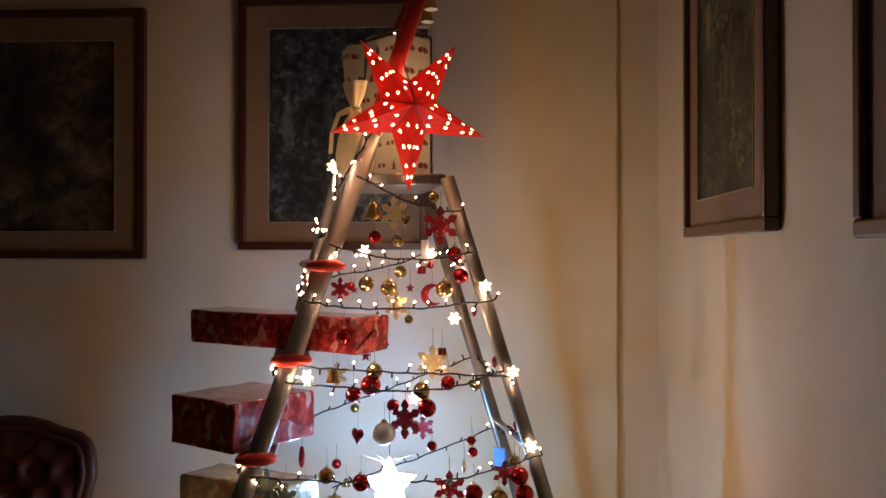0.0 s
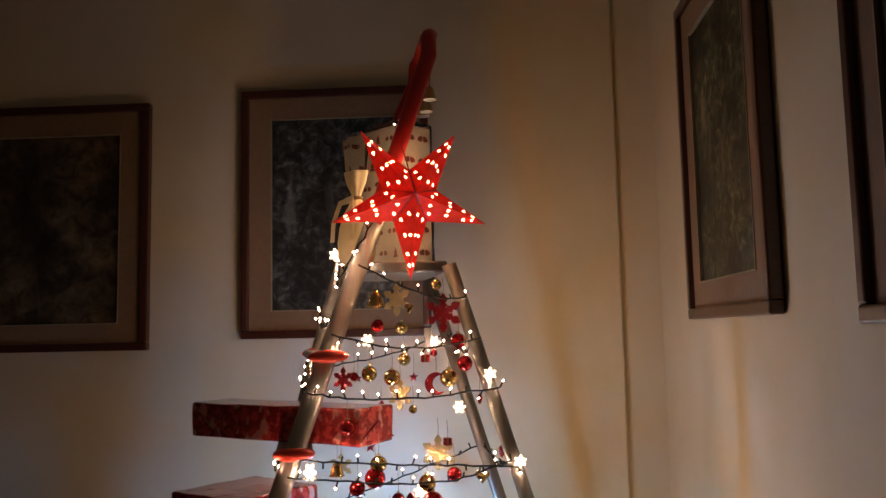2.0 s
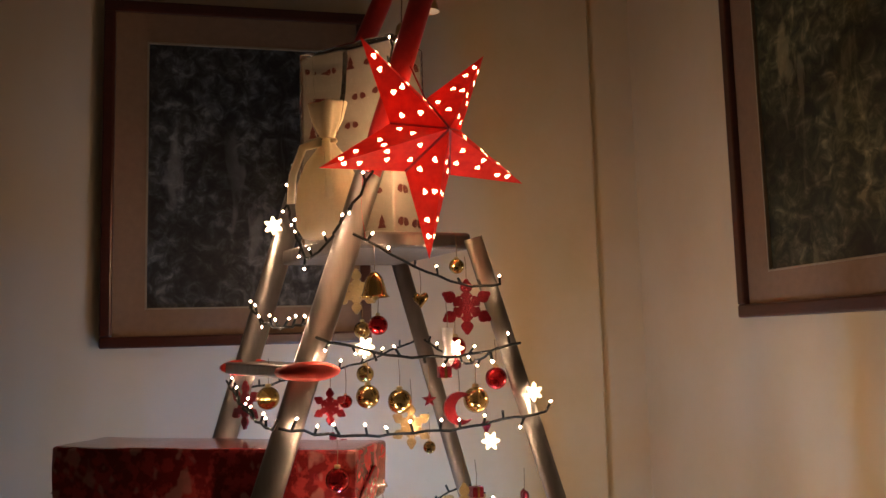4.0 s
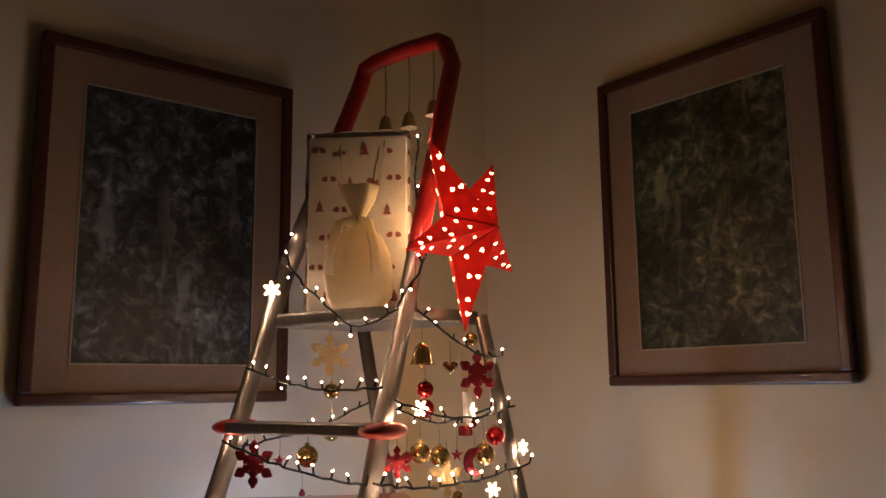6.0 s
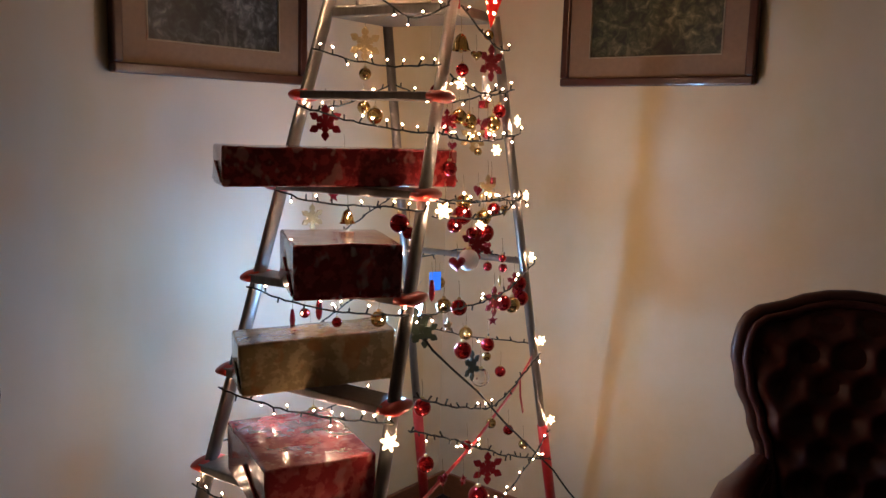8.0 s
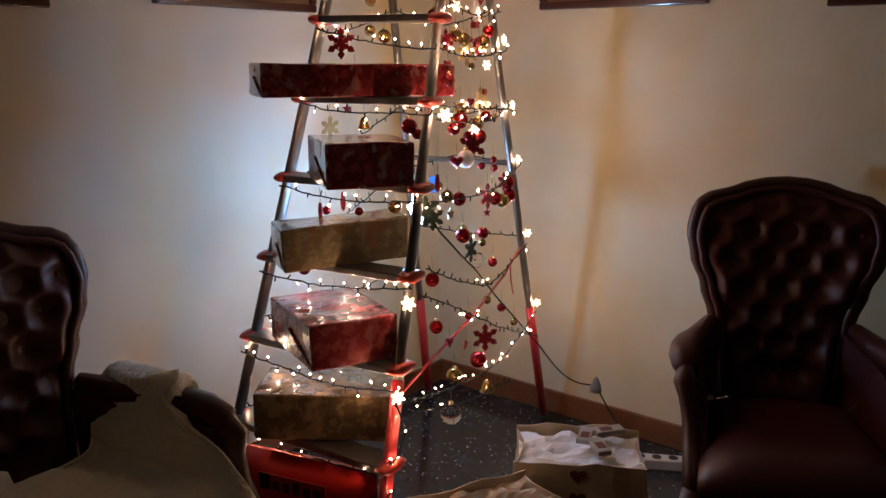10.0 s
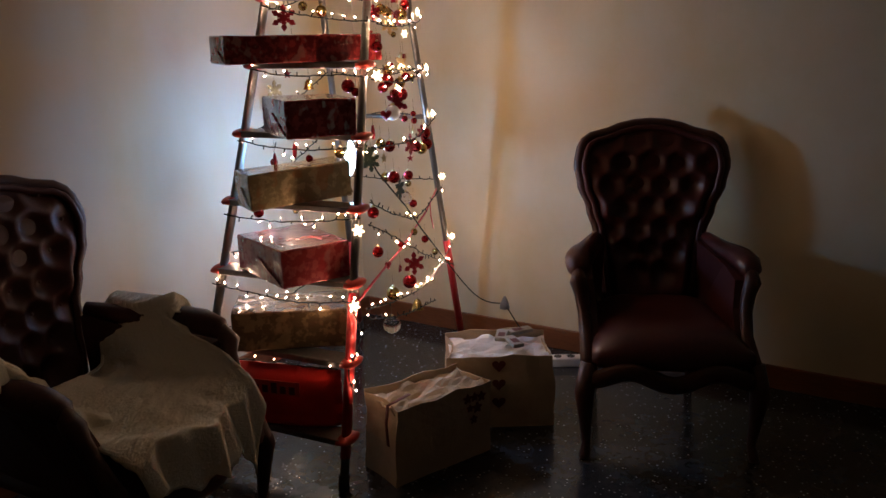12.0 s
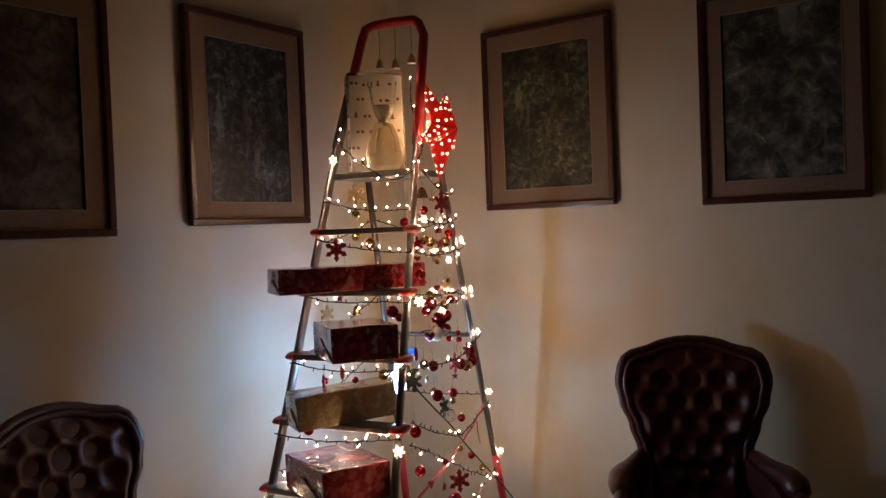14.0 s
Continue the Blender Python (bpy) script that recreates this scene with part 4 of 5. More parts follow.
bm = bmesh.new()
lathe(bm, [(0.015, 0.174), (0.028, 0.205), (0.038, 0.25), (0.045, 0.305), (0.047, 0.325)], 20)
for v in bm.verts:
    a = math.atan2(v.co.y, v.co.x)
    k = 1 + 0.22 * math.sin(5 * a + 9 * v.co.z)
    v.co.x, v.co.y = v.co.x * k, v.co.y * k * 0.45
flare = part("film_flare", bm, M_FILM, pouch, "gathered clear film above the tie", smooth=True)
flare.visible_shadow = False

# ---- bells hanging from the hoop ----
for u, drop in ((0.22, 0.150), (0.48, 0.165), (0.74, 0.160)):
    p = rt.lerp(lt, u) + V(0, 0, 0.03)
    bell = thing("hanging_bell", tuple(p - V(0, 0, drop)), "small brass bell on a jute string", "bell", "bells under the hoop")
    bm = bmesh.new()
    lathe(bm, [(0.019, -0.018), (0.0175, -0.014), (0.014, 0.0), (0.012, 0.012), (0.006, 0.020), (0, 0.022)], 14)
    bell_body = part("bell", bm, M_CAPMETAL, bell, smooth=True)
    bm = bmesh.new()
    lathe(bm, [(0, -0.0185), (0.017, -0.0185), (0.019, -0.0175)], 14)
    part("rim", bm, M_SILVER, bell_body, "pale rim")
    bm = bmesh.new()
    sweep(bm, [V(0, 0, 0.02), V(0.002, 0, drop * 0.5), V(0, 0, drop)], 0.0016, 0.0016, 5)
    part("string", bm, M_STRING, bell)

# ---- red ribbon strung across the side ----
ribbon = thing("red_ribbon", label="narrow red satin ribbon tied across the ladder side", category="ribbon")
bm = bmesh.new()
sweep(bm, [side(1.0, 0.85), side(0.8, 0.775), side(0.5, 0.70), side(0.2, 0.65), side(0.0, 0.61)], 0.001, 0.008, 6)
part("band", bm, M_RED_TAPE, ribbon, smooth=True)
bm = bmesh.new()
sweep(bm, [side(0.86, 0.80), side(0.85, 0.74), side(0.86, 0.68)], 0.005, 0.001, 6, up=(0, 1, 0))
part("ribbon_end", bm, M_RED_TAPE, ribbon, smooth=True)


# ---- the buttoned armchairs ----
def half_width(z):
    ks = ((0.40, 0.17), (0.60, 0.19), (0.70, 0.205), (0.80, 0.235), (0.90, 0.272), (0.98, 0.287), (1.04, 0.275), (1.08, 0.225), (1.10, 0.17), (1.125, 0.06), (1.13, 0.0))
    for (a, b), (c, d) in zip(ks, ks[1:]):
        if z <= c:
            t = max(0, (z - a) / (c - a))
            t = t * t * (3 - 2 * t) if c < 1.0 else t
            return b + (d - b) * t
    return 0.0


def lean(z):
    return 0.02 + 0.17 * (z - 0.40) ** 1.2


def spoon_outline(scale=1.0, zc=0.8):
    pts = []
    for k in range(25):
        z = 0.42 + 0.62 * k / 24
        pts.append((half_width(z), z))
    for x, z in ((0.262, 1.065), (0.235, 1.083), (0.20, 1.090), (0.165, 1.098), (0.12, 1.116), (0.06, 1.129), (0.0, 1.133)):
        pts.append((x, z))
    return [(x * scale, zc + (z - zc) * scale) for x, z in pts]


def armchair(m, label, reach=1.0):
    root = thing("armchair", label=label, category="armchair", group="buttoned armchairs")
    root.matrix_basis = m
    right = spoon_outline()
    loop = right + [(-x, z) for x, z in reversed(right[:-1])]

    def y_at(x, z, wrap=0.055):
        return lean(z) - wrap * (abs(x) / 0.28) ** 2.2
    bm = bmesh.new()
    sweep(bm, [V(x, y_at(x, z), z) for x, z in loop], 0.021, 0.018, 10, up=(0, 1, 0))
    part("back_frame", bm, M_CHAIRWOOD, root, "carved dark walnut back frame", smooth=True)
    bm = bmesh.new()
    sweep(bm, [V(x * 0.93, y_at(x, z) - 0.022, 0.77 + (z - 0.77) * 0.955) for x, z in loop], 0.012, 0.010, 8, up=(0, 1, 0))
    part("piping", bm, M_LEATHER, root, smooth=True)
    # the buttoned upholstery: a sheet with a diamond of dimples
    bm = bmesh.new()
    nu, nv = 56, 64

    def crest(x):
        x = abs(x)
        prev = right[-1]
        for q in reversed(right[20:]):
            if q[0] >= x:
                t = (x - prev[0]) / max(1e-6, q[0] - prev[0])
                return prev[1] + (q[1] - prev[1]) * t
            prev = q
        return 1.0
    grid = []
    for j in range(nv + 1):
        row = []
        for i in range(nu + 1):
            u = -1 + 2 * i / nu
            v = j / nv
            x = u * 0.262
            z = 0.43 + (crest(x) - 0.02 - 0.43) * v
            w = half_width(min(z, 1.03)) - 0.016
            x = u * w
            z = min(z, crest(x) - 0.015)
            best = 9.0
            for r in range(7):
                bz = 0.54 + r * 0.088
                off = 0.0 if r % 2 else 0.06
                for c in range(-3, 4):
                    bx = (c * 0.12 + off) * (0.75 + 0.35 * (bz - 0.5))
                    if abs(bx) < half_width(min(bz, 1.0)) - 0.05:
                        best = min(best, (x - bx) ** 2 + (z - bz) ** 2)
            edge = min(1.0, (1 - abs(u)) * 5) * min(1.0, (1 - v) * 9 + 0.05)
            d = 0.048 * (1 - math.exp(-best / 0.0026)) * edge + 0.012 * edge
            row.append(bm.verts.new((x, y_at(x, z) - 0.012 - d, z)))
        grid.append(row)
    for j in range(nv):
        for i in range(nu):
            bm.faces.new((grid[j][i], grid[j][i + 1], grid[j + 1][i + 1], grid[j + 1][i]))
    backrest = part("backrest", bm, M_LEATHER, root, "deep-buttoned dark red leather back", smooth=True)
    bm = bmesh.new()
    for (x0, z0), (x1, z1) in zip(right, right[1:]):
        vs = [bm.verts.new((s * x, y_at(x, z) + 0.014, z)) for s, x, z in ((-1, x0, z0), (1, x0, z0), (1, x1, z1), (-1, x1, z1))]
        if x1 > 1e-5:
            bm.faces.new(vs)
        else:
            bm.faces.new(vs[:3])
    bmesh.ops.remove_doubles(bm, verts=bm.verts, dist=1e-5)
    part("back_cover", bm, M_LEATHER, root)
    for r in range(7):
        bz = 0.54 + r * 0.088
        off = 0.0 if r % 2 else 0.06
        for c in range(-3, 4):
            bx = (c * 0.12 + off) * (0.75 + 0.35 * (bz - 0.5))
            if abs(bx) < half_width(min(bz, 1.0)) - 0.05 and bz < 1.08:
                bm = bmesh.new()
                lathe(bm, [(0, 0.005), (0.006, 0.003), (0.009, 0.0)], 8, pose(bx, y_at(bx, bz) - 0.022, bz, 90, 0, 0))
                part("button", bm, M_LEATHER, backrest, smooth=True)
    # seat, wider to the front
    bm = bmesh.new()
    nx, ny = 18, 16
    sheets = []
    for side_ in (0, 1):
        rows = []
        for j in range(ny + 1):
            row = []
            for i in range(nx + 1):
                u, v = -1 + 2 * i / nx, j / ny
                y = -0.02 - 0.55 * v - 0.035 * v * (1 - u * u)
                x = u * (0.225 + 0.05 * v)
                dome = (1 - abs(u) ** 5) * (1 - abs(2 * v - 1) ** 6)
                row.append(bm.verts.new((x, y, (0.405 + 0.075 * dome) if side_ else 0.355)))
            rows.append(row)
        sheets.append(rows)
    for s, rows in enumerate(sheets):
        for j in range(ny):
            for i in range(nx):
                bm.faces.new((rows[j][i], rows[j][i + 1], rows[j + 1][i + 1], rows[j + 1][i]))
    a, b = sheets
    rimlist = [(0, i) for i in range(nx)] + [(j, nx) for j in range(ny)] + [(ny, i) for i in range(nx, 0, -1)] + [(j, 0) for j in range(ny, 0, -1)]
    for (j0, i0), (j1, i1) in zip(rimlist, rimlist[1:] + rimlist[:1]):
        bm.faces.new((a[j0][i0], a[j1][i1], b[j1][i1], b[j0][i0]))
    part("seat", bm, M_LEATHER, root, "domed dark red leather seat", smooth=True)
    bm = bmesh.new()
    front = [V(u * 0.28, -0.575 - 0.035 * (1 - u * u), 0.325 - 0.022 * math.cos(u * 6)) for u in (k / 8 - 1 for k in range(17))]
    sweep(bm, front, 0.016, 0.034, 8)
    part("front_rail", bm, M_CHAIRWOOD, root, "serpentine walnut seat rail", smooth=True)
    for s in (-1, 1):
        bm = bmesh.new()
        sweep(bm, [V(s * 0.225, 0.0, 0.34), V(s * 0.27, -0.55, 0.335)], 0.016, 0.034, 8)
        part("side_rail", bm, M_CHAIRWOOD, root, smooth=True)
        bm = bmesh.new()
        sweep(bm, [V(s * 0.282, -0.55, 0.36), V(s * 0.298, -0.572, 0.26), V(s * 0.292, -0.565, 0.14), V(s * 0.286, -0.556, 0.05), V(s * 0.292, -0.578, 0.018), V(s * 0.294, -0.586, 0.0)],
              [0.032, 0.036, 0.022, 0.015, 0.019, 0.017], None, 10, up=(0, 1, 0))
        part("front_leg", bm, M_CHAIRWOOD, root, "cabriole walnut leg", smooth=True)
        bm = bmesh.new()
        sweep(bm, [V(s * 0.20, 0.0, 0.45), V(s * 0.20, 0.01, 0.30), V(s * 0.20, 0.05, 0.12), V(s * 0.20, 0.09, 0.0)], [0.024, 0.024, 0.018, 0.016], None, 8, up=(0, 1, 0))
        part("rear_leg", bm, M_CHAIRWOOD, root, smooth=True)
        # arm: leather pad running into a scrolled front post
        bm = bmesh.new()
        sweep(bm, [V(s * 0.215, 0.0, 0.685), V(s * 0.262, -0.10, 0.658), V(s * 0.290, -0.16 * reach, 0.654), V(s * 0.304, -0.22 * reach, 0.654), V(s * 0.308, -0.275 * reach, 0.650), V(s * 0.308, -0.315 * reach, 0.636), V(s * 0.306, -0.330 * reach, 0.612)],
              [0.026, 0.040, 0.046, 0.048, 0.047, 0.040, 0.020], [0.022, 0.034, 0.040, 0.042, 0.042, 0.036, 0.018], 12)
        part("armrest", bm, M_LEATHER, root, "padded dark red leather armrest", smooth=True)
        bm = bmesh.new()
        sweep(bm, [V(s * 0.308, -0.318 * reach, 0.640), V(s * 0.310, -0.345 * reach, 0.598), V(s * 0.298, -0.345 * reach, 0.555), V(s * 0.288, -0.365 * reach, 0.49), V(s * 0.282, -0.365 * reach - 0.05, 0.41), V(s * 0.282, -0.540, 0.34)],
              [0.022, 0.032, 0.027, 0.024, 0.026, 0.030], None, 10, up=(0, 1, 0))
        part("arm_support", bm, M_CHAIRWOOD, root, "scrolled walnut arm post", smooth=True)
        bm = bmesh.new()
        va = [bm.verts.new(p) for p in (V(s * 0.235, -0.02, 0.36), V(s * 0.282, -0.47, 0.36), V(s * 0.288, -0.36 * reach, 0.50), V(s * 0.300, -0.32 * reach, 0.60), V(s * 0.292, -0.18, 0.62), V(s * 0.225, -0.01, 0.67))]
        vb = [bm.verts.new(v.co + V(-s * 0.045, 0, 0)) for v in va]
        bm.faces.new(va)
        bm.faces.new(vb[::-1])
        for i in range(6):
            bm.faces.new((va[i], va[(i + 1) % 6], vb[(i + 1) % 6], vb[i]))
        part("side_panel", bm, M_LEATHER, root, "padded leather side")
    return root


CHAIR_R = pose(-0.262, -1.575, FLOOR, 0, 0, -64.5) @ Matrix.Diagonal((1, 1, 0.975, 1))
CHAIR_L = pose(-2.095, -0.285, FLOOR, 0, 0, 8) @ Matrix.Diagonal((1, 1, 0.955, 1))
armchair(CHAIR_R, "oxblood leather armchair with buttoned spoon back, empty")
armchair(CHAIR_L, "oxblood leather armchair with buttoned spoon back under a throw", 1.36)


# ---- the wool throws on the armchair ----
def smooth_step(a, b, x):
    t = min(1.0, max(0.0, (x - a) / (b - a)))
    return t * t * (3 - 2 * t)


def throw(name_label, profile, back, front, drop, seed, ns=72, nv=64):
    """A crocheted cloth over a profile (x, z) in the chair's own axes; back, front and drop give
    the y where it begins, the y where it ends and how far it hangs there, along the profile."""
    root = thing("wool_throw", label=name_label, category="throw", group="throws on the armchair")
    root.matrix_basis = CHAIR_L
    run = [0.0]
    for p, q in zip(profile, profile[1:]):
        run.append(run[-1] + math.hypot(q[0] - p[0], q[1] - p[1]))

    def at(s):
        d = s * run[-1]
        for k in range(len(profile) - 1):
            if d <= run[k + 1] or k == len(profile) - 2:
                t = (d - run[k]) / (run[k + 1] - run[k])
                return [profile[k][c] + (profile[k + 1][c] - profile[k][c]) * t for c in (0, 1)]
    pr = [at(i / ns) for i in range(ns + 1)]
    for _ in range(5):
        pr = [pr[0]] + [[(a[c] + 2 * b[c] + d[c]) / 4 for c in (0, 1)] for a, b, d in zip(pr, pr[1:], pr[2:])] + [pr[-1]]
    bm = bmesh.new()
    rows = []
    for j in range(nv + 1):
        v = j / nv
        row = []
        for i, (x, z) in enumerate(pr):
            s = i / ns
            y0, y1, hang_by = back(s), front(s), drop(s)
            warp = noise.noise(V(s * 2.5, v * 2.0, seed))
            fold = 0.018 * math.sin(19 * s + 5 * v + 4 * warp) + 0.016 * abs(noise.noise(V(s * 6 + v * 2, v * 3 - s * 3, seed + 3)))
            purl = 0.0018 * math.sin(v * 95 + 6 * warp) + 0.003 * noise.noise(V(s * 40, v * 40, seed))
            lift = 0.014 + fold * (0.35 + 0.65 * v) + purl + 0.045 * math.exp(-((v - 0.10) / 0.08) ** 2) * smooth_step(0.6, 0.75, s)
            scallop = 0.010 * math.sin(s * 70) + 0.030 * noise.noise(V(s * 7, seed, 2))
            t = v / 0.75
            if t < 1:
                p = V(x * (1 + 0.4 * t * (x < 0)) + 0.4 * fold * (s < 0.5), y0 + (y1 + scallop - y0) * t, z + max(0.004, lift))
            else:
                t = (v - 0.75) / 0.25
                p = V(x * (1 + 0.4 * (x < 0)) + 0.012 * math.sin(s * 40) * t, y1 + scallop - 0.02 * t - 0.9 * abs(fold) * t - 0.010 * math.sin(s * 34), z + max(0.004, lift) * (1 - t) - (hang_by + 0.014 * math.sin(s * 90) + 0.02 * noise.noise(V(s * 9, 4, seed))) * t * t ** 0.2)
            row.append(bm.verts.new(p))
        rows.append(row)
    for a, b in zip(rows, rows[1:]):
        for i in range(ns):
            bm.faces.new((a[i], a[i + 1], b[i + 1], b[i]))
    cloth = part("cloth", bm, M_THROW, root, smooth=True)
    solid = cloth.modifiers.new("thickness", "SOLIDIFY")
    solid.thickness, solid.offset = 0.006, 1.0
    bm = bmesh.new()
    sweep(bm, [v + V(0, 0.002, 0.004) for v in [V(x, back(i / ns), z + 0.014) for i, (x, z) in enumerate(pr)][::3]], 0.006, 0.006, 6)
    part("hem", bm, M_THROW, root, smooth=True)


throw("cream wool throw draped over the armrest and seat",
      [(0.368, 0.56), (0.366, 0.66), (0.325, 0.702), (0.262, 0.694), (0.225, 0.60), (0.18, 0.50), (0.0, 0.488), (-0.20, 0.484)],
      lambda s: -0.05 - 0.05 * smooth_step(0.4, 0.6, s), lambda s: -0.27 - 0.355 * smooth_step(0.25, 0.56, s),
      lambda s: 0.02 + 0.12 * math.exp(-((s - 0.58) / 0.05) ** 2) + 0.11 * smooth_step(0.5, 0.62, s) - 0.07 * smooth_step(0.8, 1.0, s), 1.3)
throw("cream wool throw bunched over the armrest",
      [(-0.372, 0.58), (-0.370, 0.70), (-0.32, 0.755), (-0.245, 0.750), (-0.185, 0.66), (-0.14, 0.53), (-0.06, 0.50)],
      lambda s: -0.06, lambda s: -0.25 - 0.10 * smooth_step(0.5, 0.9, s), lambda s: 0.05, 6.1)


# ---- the red bag on the lowest tread ----
bag = thing("red_bag", label="plump bright red glossy bag with a dark printed logo", category="bag")
ba, bb = V(-1.405, -0.885, 0), V(-1.545, -0.36, 0)
bd = (bb - ba).normalized()
bw = V(-bd.y, bd.x, 0)
bw = bw if bw.x > 0 else -bw
bc = (ba + bb) / 2 + bw * 0.035
bag.matrix_basis = Matrix(((bd.x, bw.x, 0, bc.x), (bd.y, bw.y, 0, bc.y), (0, 0, 1, TREADS[0] + 0.009), (0, 0, 0, 1)))
bm = bmesh.new()
BL, BH = (bb - ba).length / 2 - 0.02, 0.20
rows = []
for face in (-1, 1):
    g = []
    for j in range(13):
        row = []
        for i in range(25):
            u, v = -1 + i / 12, j / 12
            puff = ((1 - u * u) ** 0.4) * ((4 * v * (1 - v)) ** 0.4 if v > 0.12 else (0.75 + 2.0 * v))
            row.append(bm.verts.new((u * BL, face * (0.075 * min(1, puff) + 0.004 * noise.noise(V(u * 5, v * 4, face))), v * BH)))
        g.append(row)
    for j in range(12):
        for i in range(24):
            bm.faces.new((g[j][i], g[j][i + 1], g[j + 1][i + 1], g[j + 1][i]))
    rows.append(g)
a, b = rows
ring = [(0, i) for i in range(24)] + [(j, 24) for j in range(12)] + [(12, i) for i in range(24, 0, -1)] + [(j, 0) for j in range(12, 0, -1)]
for (j0, i0), (j1, i1) in zip(ring, ring[1:] + ring[:1]):
    bm.faces.new((a[j0][i0], a[j1][i1], b[j1][i1], b[j0][i0]))
part("bag_body", bm, M_REDBAG, bag, smooth=True)
# the logo as plain shapes: a pale strip with one tall dark block and small blocks
strip_ob = part("logo_strip", box((-0.135, -0.0835, 0.124), (0.085, -0.0805, 0.176), 0.001), simple("faded_red_print", (0.56, 0.05, 0.035), (0.66, 0.09, 0.06), 30, 0.4), bag)
part("logo_block", box((0.044, -0.0850, 0.128), (0.080, -0.0838, 0.176), 0.0005), M_BLACK, strip_ob)
for k in range(5):
    part("logo_block", box((0.014 - k * 0.033, -0.0850, 0.130), (0.036 - k * 0.033, -0.0838, 0.158 + (0.010 if k == 2 else 0)), 0.0005), M_PRINT, strip_ob)


# ---- paper carrier bags on the floor ----
def carrier(a, b, depth, h, label, hearts, lining):
    """A gift bag by its front edge on the floor from a to b (x, y)."""
    root = thing("paper_gift_bag", label=label, category="gift bag", group="gift bags on the floor")
    pa, pb = V(*a, 0), V(*b, 0)
    d = (pb - pa).normalized()
    w = V(-d.y, d.x, 0)
    mid = (pa + pb) / 2
    root.matrix_basis = Matrix(((d.x, w.x, 0, mid.x), (d.y, w.y, 0, mid.y), (0, 0, 1, FLOOR), (0, 0, 0, 1)))
    L, t, front = (pb - pa).length / 2, 0.003, None
    for nm, lo, hi in (("front_panel", (-L, 0, 0), (L, t, h)), ("back_panel", (-L, depth - t, 0), (L, depth, h + 0.012)), ("side_panel", (-L, t, 0), (-L + t, depth - t, h)), ("side_panel", (L - t, t, 0), (L, depth - t, h)), ("base", (-L + t, t, 0), (L - t, depth - t, t))):
        bm = box(lo, hi)
        bmesh.ops.subdivide_edges(bm, edges=[e for e in bm.edges if e.calc_length() > 0.06], cuts=7, use_grid_fill=True)
        for v in bm.verts:
            k = noise.noise(V(v.co.x * 9, v.co.y * 9, v.co.z * 7) + mid * 5)
            v.co.y += 0.014 * k * (0.25 + v.co.z / h)
            v.co.x += 0.010 * noise.noise(V(v.co.z * 11, v.co.y * 8, 5) + mid * 3)
            v.co.x *= 1 - 0.03 * v.co.z / h
            if "side" in nm:
                v.co.x -= math.copysign(0.022, v.co.x) * math.sin(min(1, max(0, v.co.y / depth)) * math.pi) * v.co.z / h
            v.co.z += 0.022 * noise.noise(V(v.co.x * 9, v.co.y * 9, 3)) * (v.co.z > h * 0.9)
        pan = part(nm, bm, M_KRAFT, root)
        front = pan if nm == "front_panel" else front
    bm = bmesh.new()
    n = 14
    g = [[bm.verts.new((-L * 0.93 + 2 * L * 0.93 * i / n, depth * (0.05 + 0.9 * j / n), h - 0.012 + 0.026 * noise.noise(V(i * 0.45, j * 0.45, L * 9)))) for i in range(n + 1)] for j in range(n + 1)]
    for j in range(n):
        for i in range(n):
            bm.faces.new((g[j][i], g[j][i + 1], g[j + 1][i + 1], g[j + 1][i]))
    part("tissue", bm, lining, root, "crumpled tissue paper filling")
    if hearts:
        for k in range(3):
            bm = extrude_outline(bmesh.new(), heart_outline(0.026), 0.002, pose(-0.01, -0.006, h * 0.88 - k * 0.075))
            part("printed_heart", bm, M_PRINT, front, "dark red printed heart")
    else:
        for k, (x, z, s) in enumerate(((0.45, 0.86, 0.020), (0.60, 0.86, 0.018), (0.75, 0.84, 0.020), (0.50, 0.72, 0.016), (0.66, 0.70, 0.022), (0.58, 0.55, 0.018))):
            bm = extrude_outline(bmesh.new(), flower_outline(s, 5, 0.45), 0.002, pose(x * L, -0.008, h * z))
            part("printed_flower", bm, M_PRINT, front, "dark red printed motif")
        bm = bmesh.new()
        sweep(bm, [V(-L - 0.004, 0.04, h * 0.50), V(-L - 0.006, 0.045, h * 0.80), V(-L * 0.97, 0.05, h + 0.006), V(-L * 0.5, 0.06, h + 0.016)], 0.0015, 0.009, 6, up=(0, 1, 0))
        part("strap", bm, M_PRINT, root, "flat dark red strap", smooth=True)
    return root


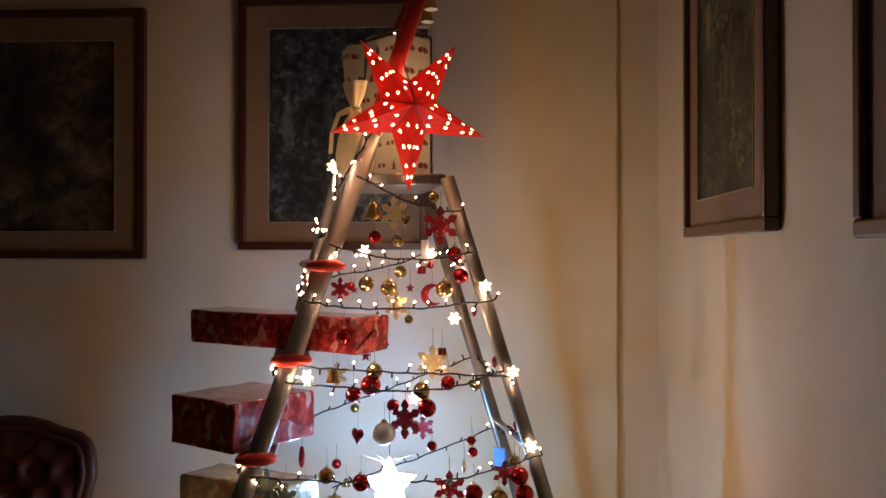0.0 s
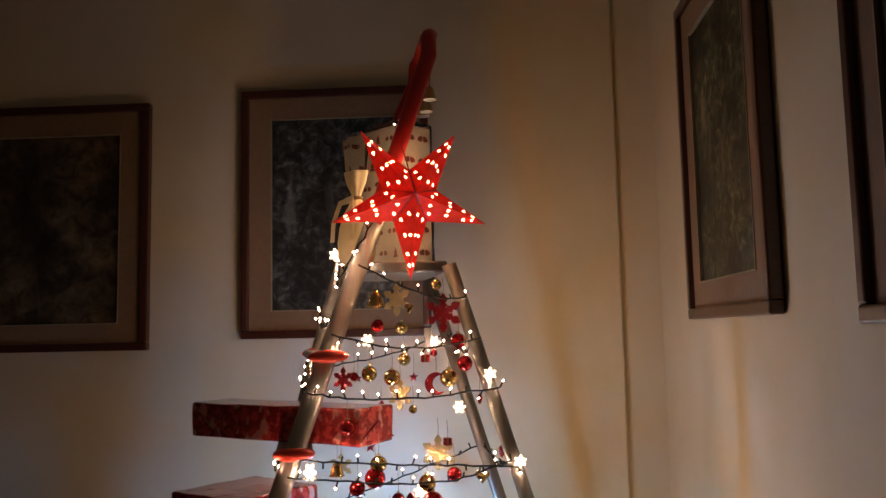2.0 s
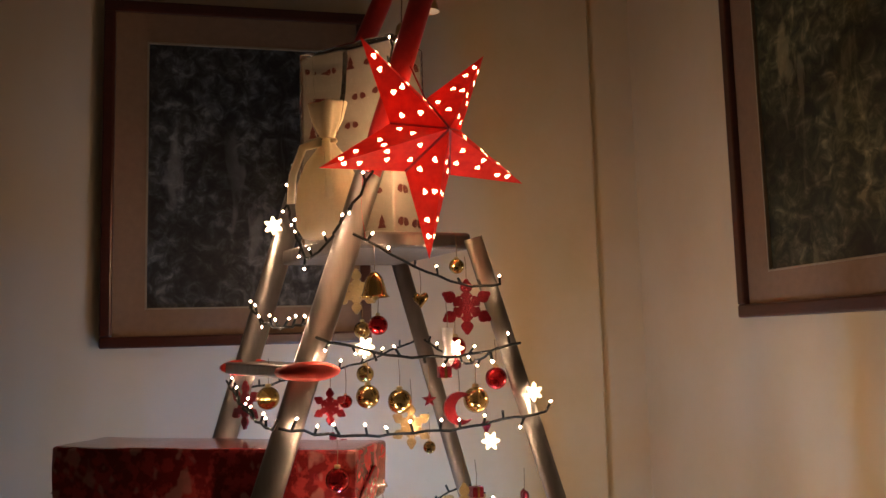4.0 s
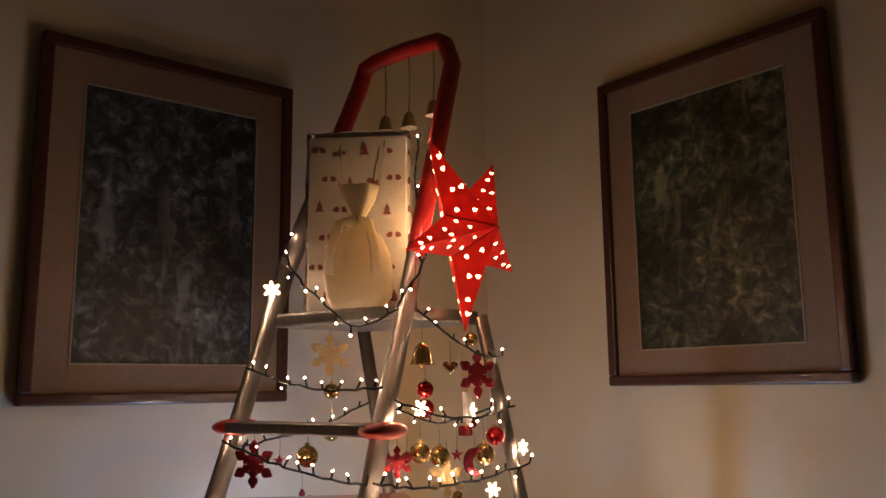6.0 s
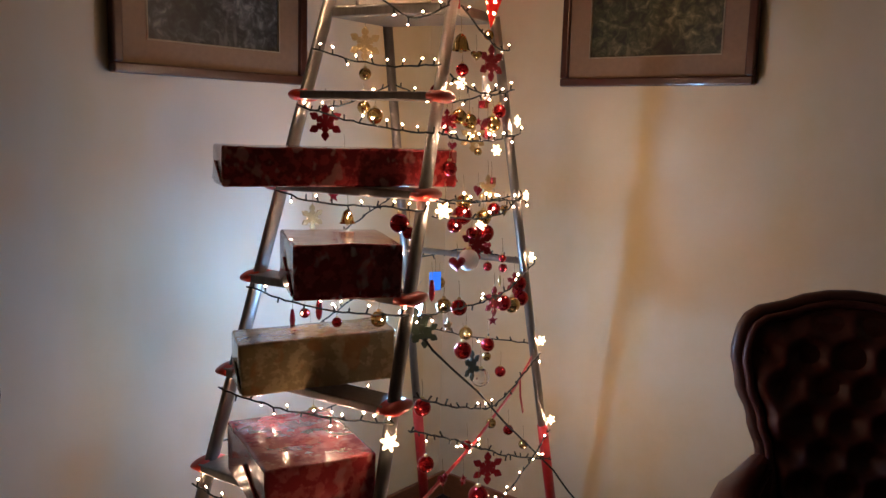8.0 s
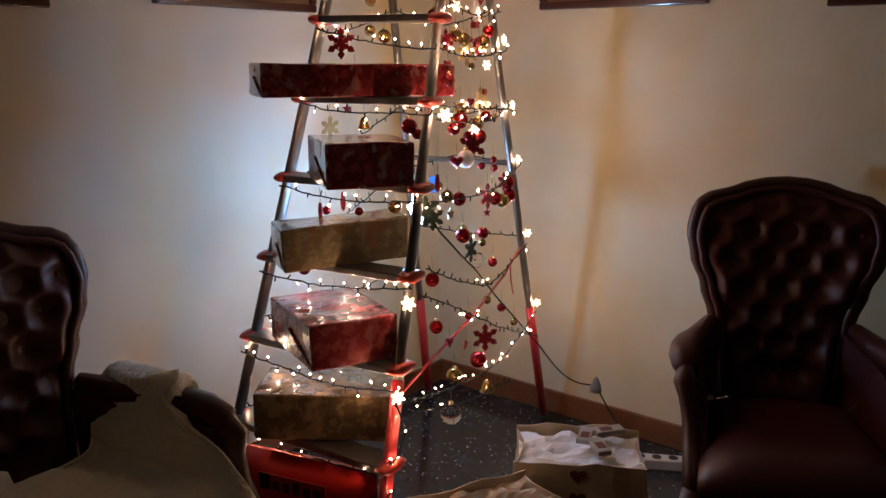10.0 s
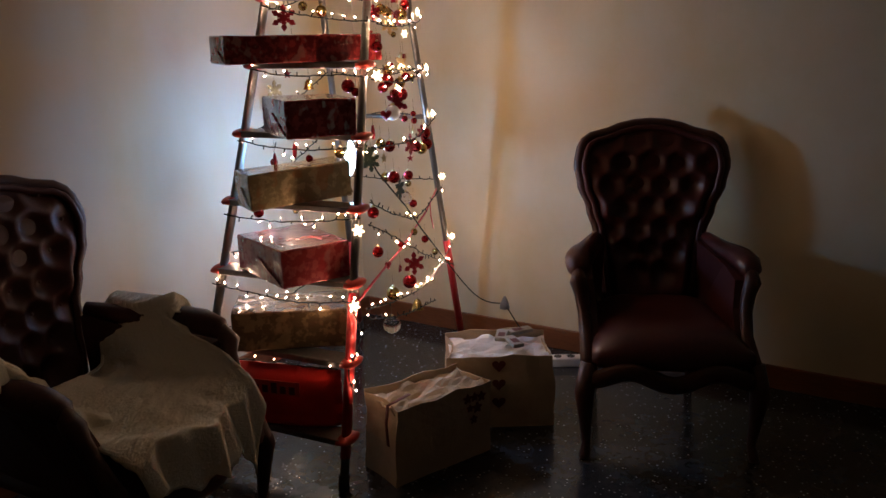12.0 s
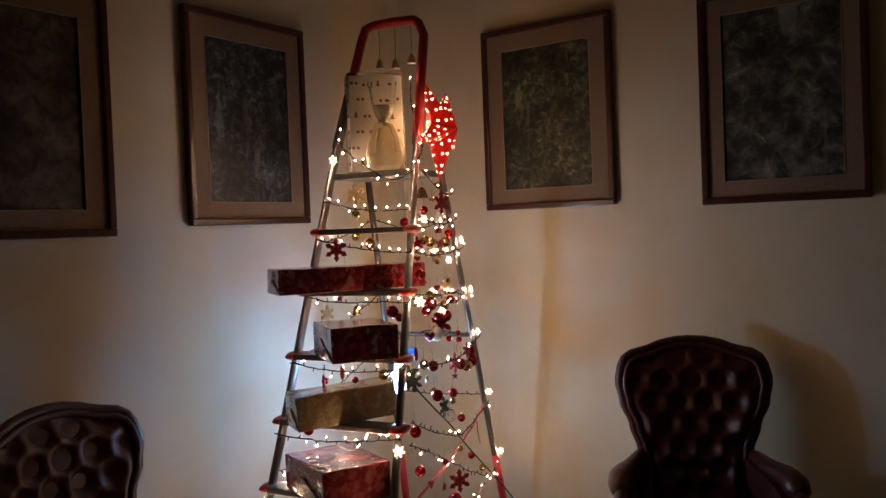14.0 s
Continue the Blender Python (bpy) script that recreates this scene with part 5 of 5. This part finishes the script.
carrier((-1.392, -1.080), (-1.010, -1.240), 0.19, 0.272, "full cream paper gift bag with a red print", False, M_KRAFT)
carrier((-0.945, -1.02), (-0.725, -1.37), 0.25, 0.29, "open white paper gift bag printed with red hearts", True, M_WHITE)
for x, y, rz in ((-0.70, -1.13, 20), (-0.62, -1.17, -35), (-0.74, -1.20, 50)):
    gft = thing("small_parcel", (x, y, FLOOR + 0.31), "small white card parcel lying in the gift bag", "parcel", "parcels in the gift bag", rz=rz)
    part("card", box((-0.05, -0.022, 0), (0.05, 0.022, 0.016), 0.003), M_PAPER6, gft)
    part("mark", box((-0.030, -0.014, 0.0162), (0.010, 0.012, 0.0172)), M_PRINT, gft)

# ---- socket strip, adapter and lead ----
strip = thing("socket_strip", (-0.16, -1.17, FLOOR), "white multi-socket strip with a red pilot light", "socket strip", rz=-60)
part("strip_body", box((-0.13, -0.028, 0), (0.13, 0.028, 0.042), 0.006), M_WHITE, strip)
for k in range(3):
    bm = bmesh.new()
    lathe(bm, [(0.018, 0.0422), (0.018, 0.0432), (0.004, 0.0434), (0, 0.0434)], 14, pose(-0.08 + k * 0.06, 0, 0))
    part("socket", bm, M_BLACK, strip)
part("pilot_light", box((0.095, -0.010, 0.0422), (0.112, 0.010, 0.046), 0.001), glow("red_pilot", (1.0, 0.05, 0.03, 1), 4.0), strip)
lead = thing("power_lead", label="thin dark lead with a grey adapter going to the strip", category="lead")
bm = bmesh.new()
pb, pc = V(-0.115, -0.86, 0.275), V(-0.16, -1.10, FLOOR + 0.05)
pa = rear_right(0.414) + V(0.0, -0.025, 0)
path = [p + V(0.004, -0.026, 0) for p in across(front_right, rear_right, (0.08, 1.07), (0.14, 1.035), (0.30, 0.955), (0.47, 0.862), (0.65, 0.726), (0.85, 0.56))]
path += [pa.lerp(pb, k / 8) - V(0, 0, 0.05 * math.sin(k / 8 * math.pi)) for k in range(8)] + [pb.lerp(pc, k / 8) - V(0, 0, 0.04 * math.sin(k / 8 * math.pi)) for k in range(9)]
sweep(bm, path, 0.003, 0.003, 6)
part("cable", bm, M_WIRE, lead, smooth=True)
bm = bmesh.new()
lathe(bm, [(0, -0.028), (0.024, -0.026), (0.020, 0.0), (0.010, 0.024), (0.004, 0.034), (0, 0.034)], 12, Matrix.Translation(pb))
part("adapter", bm, M_PLUG, lead, "grey plastic adapter", smooth=True)
